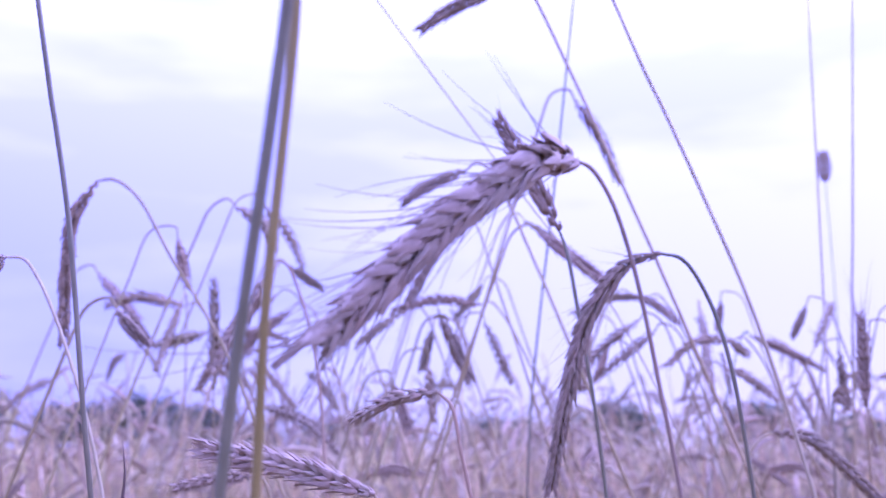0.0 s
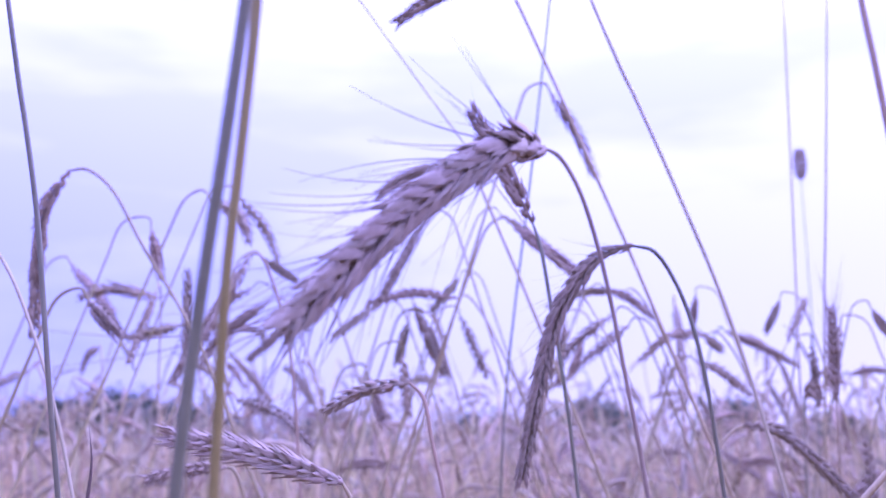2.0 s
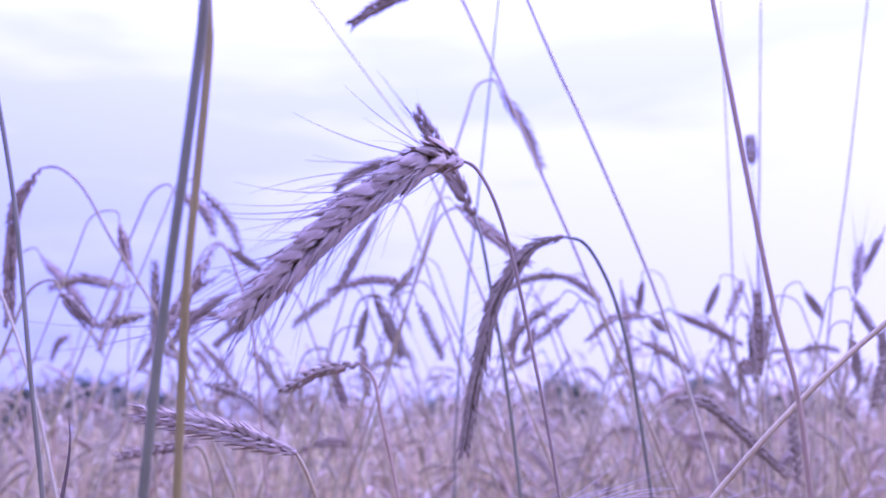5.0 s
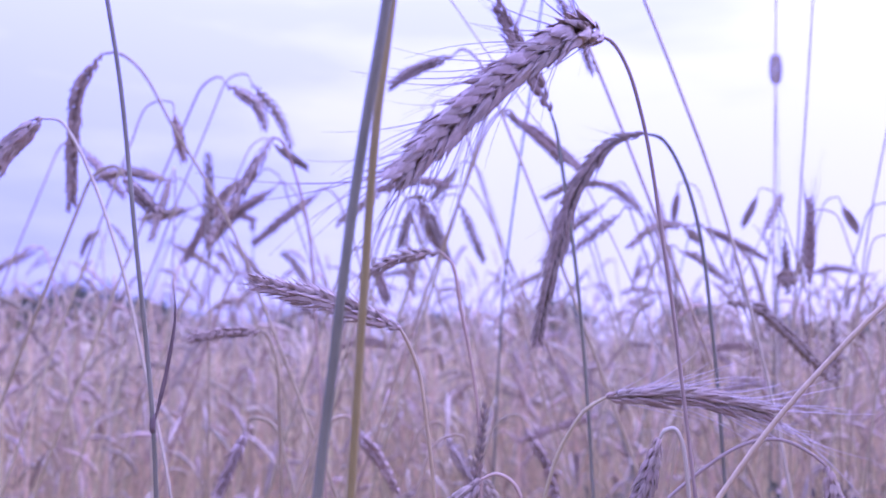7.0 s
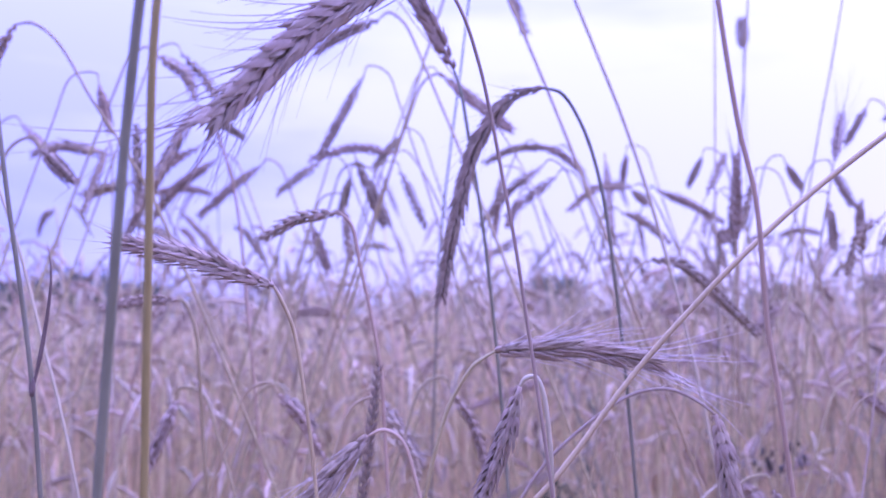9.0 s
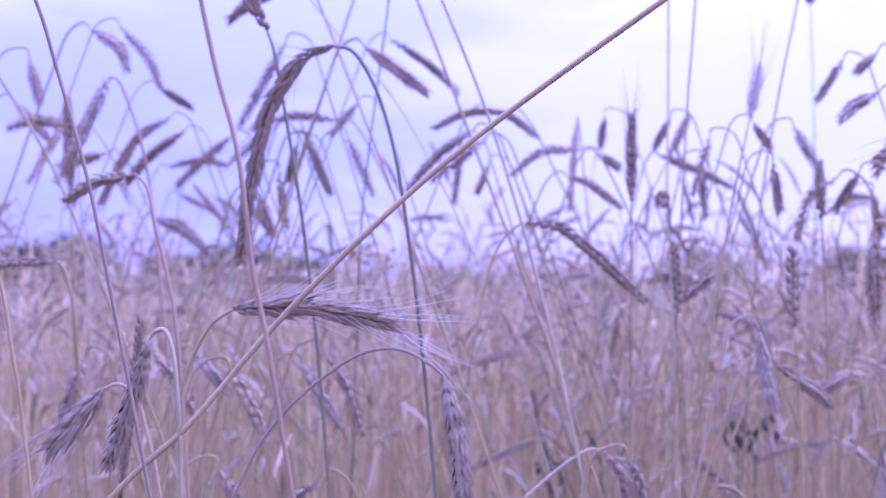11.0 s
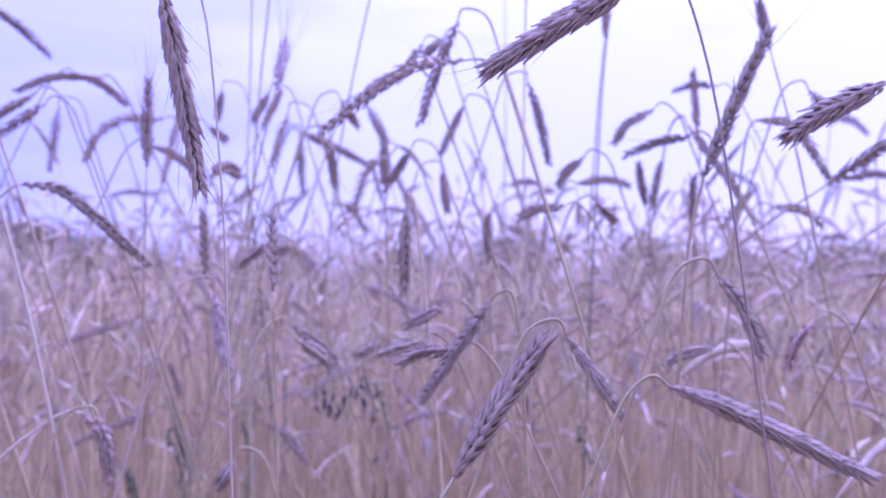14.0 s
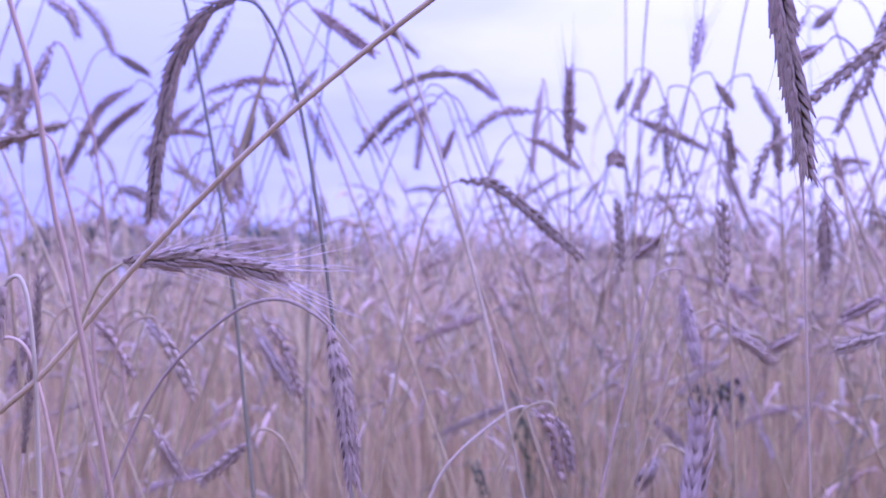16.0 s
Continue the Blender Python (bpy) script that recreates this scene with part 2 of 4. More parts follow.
def bent(points, n):
    """A smooth curve through the given points, n steps from each to the next."""
    p = [np.asarray(q, float) for q in points]
    p = [2 * p[0] - p[1]] + p + [2 * p[-1] - p[-2]]
    out = []
    for a, b, c, d in zip(p, p[1:], p[2:], p[3:]):
        # centripetal spacing keeps the curve from looping where points lie unevenly
        k0, k1, k2 = (max(1e-4, np.linalg.norm(v)) ** 0.5 for v in (b - a, c - b, d - c))
        m1 = k1 * ((b - a) / k0 - (c - a) / (k0 + k1)) + (c - b)
        m2 = k1 * ((d - c) / k2 - (d - b) / (k1 + k2)) + (c - b)
        for i in range(n):
            t = i / n
            out.append((2 * t ** 3 - 3 * t * t + 1) * b + (t ** 3 - 2 * t * t + t) * m1 + (3 * t * t - 2 * t ** 3) * c + (t ** 3 - t * t) * m2)
    return np.array(out + [p[-2]])


def tube(shape, path, radii, sides=6, cap=True):
    """A round, tapering tube along a path."""
    path = np.asarray(path, float)
    tan = np.gradient(path, axis=0)
    u = unit(np.cross(tan[0], (0.31, 0.87, 0.39)))
    pts, faces = [], []
    for i, (p, t) in enumerate(zip(path, tan)):
        t = unit(t)
        u = unit(u - t * (u @ t))
        w = np.cross(t, u)
        r = radii[i]
        for k in range(sides):
            a = 2 * math.pi * k / sides
            pts.append(p + r * (math.cos(a) * u + math.sin(a) * w))
    m = len(path)
    for i in range(m - 1):
        for k in range(sides):
            j = (k + 1) % sides
            faces.append((i * sides + k, i * sides + j, (i + 1) * sides + j, (i + 1) * sides + k))
    if cap:
        faces.append(tuple(range(sides))[::-1])
        faces.append(tuple((m - 1) * sides + k for k in range(sides)))
    shape.add(pts, faces)


def husk(sides, rings, length=1.0, wide=0.46, deep=0.30, bow=0.10):
    """A pointed, boat-shaped husk along +z, keeled to +x, its tip bent outward."""
    pts, faces = [np.zeros(3)], []
    for i in range(1, rings + 1):
        t = i / (rings + 1)
        r = (t / 0.36) ** 0.55 if t < 0.36 else (1 - (t - 0.36) / 0.72) ** 0.9
        for k in range(sides):
            a = 2 * math.pi * k / sides
            x = math.cos(a) * deep * 0.5 * r * (1.25 if math.cos(a) > 0.9 else 1.0)
            pts.append(np.array((x + bow * math.sin(math.pi * t) * 0.6, math.sin(a) * wide * 0.5 * r, t * length)))
    pts.append(np.array((bow * 0.75, 0, length * 1.22)))
    for k in range(sides):
        j = (k + 1) % sides
        faces.append((0, 1 + j, 1 + k))
        for i in range(rings - 1):
            a, b = 1 + i * sides, 1 + (i + 1) * sides
            faces.append((a + k, a + j, b + j, b + k))
        faces.append((1 + (rings - 1) * sides + k, 1 + (rings - 1) * sides + j, len(pts) - 1))
    return np.array(pts), faces


def turn(axis, angle):
    return np.array(Matrix.Rotation(angle, 3, Vector(axis)))


def spikelet(sides, rings, seed):
    """Two husks side by side and a narrow glume: x points away from the ear's axis, z along it. About one unit long."""
    rng = random.Random(seed)
    pts, faces = [], []
    for side in (-1, 1):
        hp, hf = husk(sides, rings, rng.uniform(0.92, 1.06), rng.uniform(0.50, 0.58), rng.uniform(0.20, 0.25), rng.uniform(0.14, 0.22))
        r = turn((0, 0, 1), side * rng.uniform(0.62, 0.85)) @ turn((0, 1, 0), rng.uniform(0.20, 0.32))
        hp = hp @ r.T + np.array((0.07, side * 0.10, rng.uniform(-0.04, 0.04)))
        faces += [tuple(i + len(pts) for i in q) for q in hf]
        pts += list(hp)
    for side in (-1, 1):
        hp, hf = husk(max(4, sides - 2), max(2, rings - 1), rng.uniform(0.95, 1.15), rng.uniform(0.20, 0.27), 0.11, rng.uniform(0.02, 0.10))
        r = turn((0, 0, 1), side * rng.uniform(1.25, 1.5)) @ turn((0, 1, 0), rng.uniform(0.22, 0.40))
        hp = hp @ r.T + np.array((0.06, side * 0.18, rng.uniform(-0.1, 0.1)))
        faces += [tuple(i + len(pts) for i in q) for q in hf]
        pts += list(hp)
    return np.array(pts), faces


def scale_husk(length, wide, deep, bow, rings=7, point=1.0):
    """A pointed, keeled scale along +z with sharp side edges and a hollow back, its tip bent outward."""
    pts, faces = [], []
    across = (-1.0, -0.55, 0.0, 0.55, 1.0)
    for back in (0, 1):
        k0 = len(pts)
        for i in range(rings + 1):
            t = i / rings
            r = 0.42 + 0.58 * math.sin(math.pi * 0.5 * min(1.0, t / 0.34)) if t < 0.34 else max(0.012, (1 - (t - 0.34) / 0.66) ** point)
            for a in across:
                rise = deep * ((1 - abs(a) ** 1.7) * (1.0 if not back else 0.35) + (0.16 if a == 0.0 and not back else 0.0)) * (0.30 + 0.70 * r)
                pts.append(np.array((rise + bow * (0.25 * math.sin(math.pi * t) + 0.75 * t * t), a * wide * 0.5 * r, t * length)))
        n = len(across)
        for i in range(rings):
            for k in range(n - 1):
                q = (k0 + i * n + k, k0 + i * n + k + 1, k0 + (i + 1) * n + k + 1, k0 + (i + 1) * n + k)
                faces.append(q if not back else q[::-1])
    return pts, faces


def fine_spikelet(seed, broad=False):
    """Two keeled scales drawn out to a point, slim ones at their flanks and one behind: x points away from the ear's axis, z along it."""
    rng = random.Random(seed)
    pts, faces = [], []

    def put(h, about, tilt, at):
        hp, hf = h
        m = turn((0, 0, 1), about) @ turn((0, 1, 0), tilt)
        faces.extend([tuple(i + len(pts) for i in q) for q in hf])
        pts.extend([m @ p + np.array(at) for p in hp])

    wide, long, open_out = (0.58, 1.10, 0.24) if broad else (0.42, 1.16, 0.19)
    for side in (-1, 1):
        put(scale_husk(long * rng.uniform(0.90, 1.10), wide * rng.uniform(0.90, 1.08), 0.17, rng.uniform(0.02, 0.14), 7, 1.05 if broad else 1.3),
            side * rng.uniform(0.62, 0.92), open_out * rng.uniform(0.8, 1.3), (0.07, side * 0.12, rng.uniform(-0.06, 0.06)))
        put(scale_husk(rng.uniform(0.90, 1.15), rng.uniform(0.20, 0.27), 0.08, rng.uniform(0.04, 0.14), 6, 1.3),
            side * rng.uniform(1.25, 1.60), rng.uniform(0.20, 0.36), (0.03, side * 0.15, rng.uniform(-0.10, 0.10)))
    put(scale_husk(rng.uniform(0.80, 0.98), 0.32, 0.11, 0.08, 5), rng.uniform(-0.25, 0.25), rng.uniform(0.20, 0.32), (0.10, 0, 0.14))
    return np.array(pts), faces


FINE = [fine_spikelet(k) for k in range(6)] + [fine_spikelet(20 + k, True) for k in range(6)]
PLAIN = [spikelet(5, 3, 10 + k) for k in range(3)]
FINE_MESHES = {}


def fine_mesh(k, material):
    """The shared mesh of a spikelet in one material."""
    key = (k, material.name)
    if key not in FINE_MESHES:
        s = Shape()
        s.add(*FINE[k])
        FINE_MESHES[key] = s.mesh("spikelet", CLOSE[material.name])
    return FINE_MESHES[key]


def awn_shape(length, curl, r0=0.00024):
    s = Shape()
    p = [np.array((curl * length * (i / 6) ** 2, 0, length * i / 6)) for i in range(7)]
    tube(s, p, [r0 * (1 - 0.8 * i / 6) for i in range(7)], 4)
    return s


AWN_SHAPES = [awn_shape(1.0, c, 0.0064) for c in (-0.20, -0.08, 0.06, 0.18)]
AWN_MESHES = [s.mesh("awn", AWN) for s in AWN_SHAPES]
LIT_AWN_MESHES = [s.mesh("awn", AWN_LIT) for s in AWN_SHAPES]


def ear_frames(path, n, lie, rng, foot=0.38):
    """Along an ear's path, n nodes: place, turn (x outward, z along the ear), size and side."""
    fine = spline(path, n)
    tan = np.gradient(fine, axis=0)
    out = []
    for i in range(n):
        s = (i + 0.5) / n
        p, t = fine[i], unit(tan[i])
        side = 1 if i % 2 else -1
        x = unit(np.asarray(lie) - t * (np.asarray(lie) @ t)) * side
        y = np.cross(t, x)
        size = min(1.0, foot + 3.4 * s) * (1.0 if s < 0.6 else 1.0 - 0.75 * (s - 0.6))
        m = np.stack([x, y, t], axis=1) @ turn((0, 0, 1), rng.uniform(-0.14, 0.14)) @ turn((0, 1, 0), rng.uniform(-0.06, 0.10))
        out.append((p + x * 0.0006, m, size * rng.uniform(0.92, 1.08), s))
    return out


def stem_path(base, ear_way, stem, lean):
    """From the ear's base down to the ground, through given points or in an arch of its own."""
    base = np.asarray(base, float)
    pts = [base]
    if stem:
        pts += [np.asarray(q, float) for q in stem]
    elif ear_way[2] > 0.25:
        pts.append(base - unit(ear_way) * 0.10)
    else:
        back = -np.array((ear_way[0], ear_way[1], 0.0))
        k = 0.013 + 0.016 * lean
        up = max(0.0, -ear_way[2])
        pts.append(base + unit(back + (0, 0, 0.35 + 0.9 * up)) * 0.5 * k)
        pts.append(base + unit(back) * 1.0 * k + np.array((0, 0, 0.35 * k * up - 0.35 * k * (1 - up))))
        pts.append(base + unit(back) * 1.7 * k - np.array((0, 0, 1.5 * k)))
    a, b = pts[-2], pts[-1]
    way = unit(b - a)
    if way[2] > -0.35:
        way = unit(np.array((way[0], way[1], -0.6)))
    flat = way[:2] / max(0.35, -way[2])
    drop = b[2]
    mid = np.array((*(b[:2] + flat * drop * 0.34), b[2] * 0.5))
    root = np.array((*(b[:2] + flat * drop * 0.45), -0.02))
    return pts + [mid, root]


def rye(base, tip, sag=0.0, stem=None, width=0.012, husks=EAR, straw=STRAW, straw_width=0.0026, awns=0.0, awn_length=0.035,
        spread=0.5, lit_awns=False, lie=None, fine=False, nodes=None, label="", seed=0, leaf=None, lean=0.5, bow=None, broad=False, group="rye plants"):
    """One rye plant: a bent ear on a long stem that is rooted in the ground."""
    rng = random.Random(seed * 7 + 3)
    base, tip = np.asarray(base, float), np.asarray(tip, float)
    inner = [np.asarray(q, float) for q in bow] if bow else [(base + tip) / 2 + np.array((0, 0, sag))]
    mid = inner[-1]
    end = unit(tip - mid) * min(0.4 * np.linalg.norm(tip - mid), 0.0085 if not fine else 0.0055)
    path = [base, *inner, tip - end]
    length = sum(np.linalg.norm(b - a) for a, b in zip(path, path[1:]))
    way = unit(inner[0] - base)
    n = nodes or max(14, int(length / (0.0026 if fine else 0.0036)))
    if lie is None:
        a = rng.uniform(0, math.pi)
        u = unit(np.cross(way, (0.2, 0.9, 0.3)))
        lie = u * math.cos(a) + np.cross(way, u) * math.sin(a)
    s_path = stem_path(base, way, stem, lean)
    plant = new("rye_plant")
    plant.location = tuple(s_path[-1] + np.array((0, 0, 0.02)))
    shift = -np.array(plant.location)
    st = Shape()
    sp = bent(s_path, 6) + shift
    m = len(sp)
    tube(st, sp, [straw_width * 0.5 * (0.62 + 0.38 * min(1, i / 6)) for i in range(m)], 8 if fine else 6)
    part("stem", st.mesh("stem", straw), plant)
    frames = ear_frames(path, n, lie, rng, 0.62 if broad else 0.38)
    size = width * (1.0 if fine else 0.94)
    ra = Shape()
    tube(ra, spline(path, 12) + shift, [0.0011] * 12 + [0.0004], 5)
    awn_at = []
    if fine:
        ear = part("ear", ra.mesh("ear", husks), plant)
        for p, mt, k, s in frames:
            ob = part("spikelet", fine_mesh(rng.randrange(6) + (6 if broad else 0), husks), ear)
            ob.matrix_basis = Matrix.Translation(Vector(p + shift)) @ Matrix(mt.tolist()).to_4x4() @ Matrix.Scale(size * k, 4)
            awn_at.append((p, mt, k, s))
    else:
        for p, mt, k, s in frames:
            hp, hf = PLAIN[rng.randrange(3)]
            ra.add(hp * size * k @ mt.T + p + shift, hf)
            awn_at.append((p, mt, k, s))
        ear = part("ear", ra.mesh("ear", husks), plant)
    for p, mt, k, s in awn_at:
        for side in (-1, 1):
            if rng.random() > awns:
                continue
            way_out = turn((0, 0, 1), side * 0.6) @ np.array((math.sin(spread * rng.uniform(0.5, 1.25)), 0, 1.0))
            start = p + mt @ (np.array((0.30, side * 0.26, 0.92)) * size * k)
            z = unit(mt @ way_out)
            x = unit(np.cross(np.cross(z, mt[:, 0]), z))
            rot = np.stack([x, np.cross(z, x), z], axis=1)
            ln = awn_length * rng.uniform(0.45, 1.15) * (0.8 + 0.3 * s)
            ob = part("awn", (LIT_AWN_MESHES if lit_awns else AWN_MESHES)[rng.randrange(4)], ear)
            ob.matrix_basis = Matrix.Translation(Vector(start + shift)) @ Matrix(rot.tolist()).to_4x4() @ Matrix.Scale(ln, 4)
    if leaf:
        blade(plant, [np.asarray(q, float) + shift for q in leaf])
    tagged(plant, label or "dry straw-coloured rye plant with a nodding ear", "rye", group)
    return plant


def blade_shape(points, width, n=10, fold=0.25):
    """A leaf blade, folded along its middle, with thickness."""
    sp = spline(points, n)
    tan = np.gradient(sp, axis=0)
    s = Shape()
    pts, faces = [], []
    side = unit(np.cross(tan[0], (0.3, -0.8, 0.45)))
    for i, p in enumerate(sp):
        t = unit(tan[i])
        side = unit(side - t * (side @ t))
        up = np.cross(side, t)
        w = width * 0.5 * max(0.04, min(1, 0.45 + 3 * i / n) * (1 - (i / n) ** 2.2))
        pts += [p - side * w + up * w * fold, p - up * 0.0003, p + side * w + up * w * fold, p + up * 0.0003]
    for i in range(n):
        a, b = 4 * i, 4 * i + 4
        for k in range(4):
            j = (k + 1) % 4
            faces.append((a + k, a + j, b + j, b + k))
    s.add(pts, faces)
    return s


def blade(plant, points, width=0.004, material=DRY_BROWN, label="curled dead brown leaf"):
    return part("leaf", blade_shape(points, width).mesh("leaf", material), plant, label)


def stalk(points, width, straw, label, top=True, node_at=None, leaf=None, leaf_width=0.0022, seed=0, rise=0.22):
    """A rye plant of which the stem passes close: points from the ear's foot down to the lowest; the stem goes on to the ground."""
    a, b = np.asarray(points[0], float), np.asarray(points[1], float)
    way = unit(a - b)
    points = [a + way * rise + np.array((0, 0, rise * 0.15))] + list(points)
    a = np.asarray(points[0], float)
    tip = a + way * 0.05 + np.array((way[0] * 0.03, 0, 0.02)) + way * 0.05
    p = rye(a, tip, stem=points[1:], width=0.011, straw=straw, straw_width=width, seed=seed, label=label)
    shift = np.array(p.location)
    if node_at is not None:
        s = Shape()
        q = np.asarray(node_at, float) - shift
        tube(s, [q - (0, 0, 0.005), q - (0, 0, 0.002), q + (0, 0, 0.001), q + (0, 0, 0.004)], [width * 0.5, width * 0.64, width * 0.62, width * 0.5], 8)
        part("node", s.mesh("node", DRY_BROWN), p, "dark swollen stem joint")
    if leaf:
        blade(p, [np.asarray(q, float) - shift for q in leaf], leaf_width)
    return p


# ---- ground and distance ----
def sheet(name, x0, x1, y0, y1, nx, ny, height, material, smooth=True):
    s = Shape()
    pts = []
    for j in range(ny + 1):
        for i in range(nx + 1):
            x, y = x0 + (x1 - x0) * i / nx, y0 + (y1 - y0) * (j / ny) ** 2.2
            pts.append((x, y, height(x, y)))
    s.add(pts, [(j * (nx + 1) + i, j * (nx + 1) + i + 1, (j + 1) * (nx + 1) + i + 1, (j + 1) * (nx + 1) + i) for j in range(ny) for i in range(nx)])
    return new(name, s.mesh(name, material, smooth))


ground = sheet("ground", -1500, 1500, -200, 3000, 40, 40, lambda x, y: 0.0, SOIL)
tagged(ground, "brown soil of the field between the stems", "ground", kind="structure")


# ---- the rye plants in front, each where it stands ----
# the nodding ear and the two stems beside it
rye((0.113, 0.379, 1.408), (0.0395, 0.3415, 1.3455), bow=[(0.100, 0.365, 1.403), (0.073, 0.353, 1.381)], stem=[(0.118, 0.380, 1.406), (0.124, 0.382, 1.397), (0.130, 0.386, 1.380), (0.134, 0.389, 1.363), (0.139, 0.395, 1.338), (0.145, 0.401, 1.305)], fine=True, awns=1.0, awn_length=0.045, spread=0.62, width=0.0122, lie=(-0.55, -0.48, 0.65), broad=True, straw=STRAW_MAUVE, nodes=38, straw_width=0.0014, label="large nodding rye ear with long awns on an arched stem", seed=1)
stalk([(0.047, 0.274, 1.418), (0.046, 0.276, 1.411), (0.041, 0.282, 1.377), (0.037, 0.287, 1.354), (0.031, 0.295, 1.310)], 0.0030, STRAW_GREEN, "grey-green rye stem standing close beside a yellow one", rise=0.22, seed=2)
stalk([(0.046, 0.283, 1.422), (0.046, 0.285, 1.415), (0.042, 0.292, 1.379), (0.039, 0.297, 1.355), (0.036, 0.306, 1.310)], 0.0026, STRAW_YELLOW, "yellow rye stem standing close beside a grey-green one", rise=0.22, seed=3)

# the ears behind it
rye((0.180, 0.614, 1.425), (0.117, 0.630, 1.294), bow=[(0.160, 0.616, 1.418), (0.139, 0.619, 1.388), (0.127, 0.623, 1.345)], stem=[(0.191, 0.614, 1.422), (0.203, 0.616, 1.404), (0.214, 0.619, 1.370), (0.224, 0.626, 1.303), (0.233, 0.635, 1.208)], fine=True, awns=0.6, awn_length=0.026, spread=0.55, husks=EAR_DARK, straw=STRAW_GREEN, straw_width=0.0023, width=0.0105, label="dark hanging rye ear with bent tip on a greenish stem", seed=4)
rye((0.040, 0.489, 1.304), (-0.024, 0.452, 1.323), bow=[(0.009, 0.470, 1.315)], stem=[(0.043, 0.489, 1.299), (0.049, 0.491, 1.284), (0.054, 0.493, 1.253), (0.057, 0.496, 1.227)], fine=True, awns=0.5, awn_length=0.02, spread=0.4, husks=EAR, straw=STRAW, straw_width=0.0018, width=0.0105, label="pale rye ear lying level on a thin arched stem", seed=5)
rye((0.059, 0.610, 1.351), (0.008, 0.611, 1.333), bow=[(0.035, 0.610, 1.347)], stem=[(0.066, 0.610, 1.344), (0.071, 0.612, 1.320), (0.078, 0.616, 1.287), (0.082, 0.618, 1.261), (0.085, 0.623, 1.207)], fine=True, awns=0.15, awn_length=0.012, husks=EAR_MID, straw=STRAW_RED, straw_width=0.0021, width=0.0075, nodes=17, label="short thin rye ear nodding on a reddish stem", seed=6)
rye((0.145, 0.545, 1.271), (0.235, 0.543, 1.263), bow=[(0.186, 0.544, 1.272)], stem=[(0.138, 0.545, 1.267), (0.133, 0.545, 1.263), (0.121, 0.547, 1.243), (0.112, 0.548, 1.213), (0.104, 0.550, 1.174)], fine=True, awns=0.95, awn_length=0.045, spread=0.35, husks=EAR_MID, lit_awns=True, straw=STRAW, straw_width=0.0021, width=0.0122, label="pale bearded rye ear lying level with long awns", seed=7)
rye((0.256, 0.539, 1.238), (0.267, 0.542, 1.156), bow=[(0.262, 0.540, 1.207)], stem=[(0.247, 0.539, 1.245), (0.233, 0.539, 1.251), (0.215, 0.539, 1.249), (0.191, 0.540, 1.234), (0.167, 0.542, 1.211), (0.146, 0.544, 1.175)], fine=True, awns=0.7, awn_length=0.03, spread=0.3, husks=EAR_MID, straw=STRAW_MAUVE, straw_width=0.0018, width=0.0105, label="pale rye ear hanging straight down from a wide arch of stem", seed=8)
rye((0.080, 0.533, 1.230), (0.047, 0.535, 1.194), bow=[(0.065, 0.534, 1.213)], stem=[(0.088, 0.533, 1.233), (0.097, 0.533, 1.228), (0.104, 0.534, 1.207), (0.110, 0.535, 1.180)], fine=True, awns=0.95, awn_length=0.042, spread=0.4, husks=EAR_MID, lit_awns=True, straw=STRAW_RED, straw_width=0.002, width=0.012, label="pale bearded rye ear with long awns, hanging low", seed=9)
rye((0.148, 0.440, 1.260), (0.127, 0.443, 1.203), bow=[(0.141, 0.441, 1.238)], stem=[(0.150, 0.440, 1.263), (0.154, 0.440, 1.264), (0.157, 0.440, 1.259), (0.160, 0.441, 1.236), (0.161, 0.443, 1.194)], awns=0.1, fine=True, husks=EAR_DARK, awn_length=0.015, width=0.0082, straw=STRAW_PALE, straw_width=0.0019, nodes=24, label="brown rye ear hanging from a tight pale hook of stem", seed=10)
rye((0.071, 0.571, 1.167), (0.085, 0.566, 1.271), bow=[(0.078, 0.569, 1.217)], awns=0.05, awn_length=0.012, width=0.0055, husks=EAR_DARK, straw=STRAW_RED, straw_width=0.002, label="thin withered brown rye ear standing upright", fine=True, seed=11)
rye((0.128, 0.648, 1.446), (0.089, 0.641, 1.521), bow=[(0.112, 0.645, 1.477)], stem=[(0.132, 0.649, 1.434), (0.138, 0.652, 1.398), (0.146, 0.657, 1.345), (0.153, 0.664, 1.280), (0.159, 0.671, 1.201)], awns=0.2, awn_length=0.02, husks=EAR_DARK, straw=STRAW_GREEN, straw_width=0.0024, width=0.012, label="dark rye ear leaning aslant on a straight greenish stem", seed=12)
stalk([(0.394, 0.475, 1.425), (0.354, 0.465, 1.396), (0.267, 0.459, 1.332), (0.202, 0.451, 1.270), (0.164, 0.443, 1.225), (0.134, 0.433, 1.195)], 0.0025, STRAW, "golden rye stem leaning far over", rise=0.22, seed=13)
stalk([(-0.106, 0.491, 1.475), (-0.103, 0.493, 1.459), (-0.096, 0.497, 1.418), (-0.087, 0.504, 1.340), (-0.081, 0.510, 1.287), (-0.078, 0.512, 1.258), (-0.076, 0.516, 1.222)], 0.0024, STRAW_GREEN, "greenish rye stem with a dark joint and a curled dead leaf", node_at=(-0.078, 0.512, 1.258), leaf=[(-0.077, 0.512, 1.259), (-0.072, 0.510, 1.282), (-0.068, 0.507, 1.309), (-0.070, 0.506, 1.327)], rise=0.22, seed=14)
rye((-0.168, 0.583, 1.421), (-0.197, 0.586, 1.387), bow=[(-0.185, 0.584, 1.405)], stem=[(-0.158, 0.583, 1.420), (-0.150, 0.584, 1.410), (-0.137, 0.586, 1.383), (-0.121, 0.591, 1.336), (-0.108, 0.596, 1.282), (-0.092, 0.602, 1.212)], straw=STRAW_PALE, straw_width=0.0018, width=0.012, fine=True, seed=15)
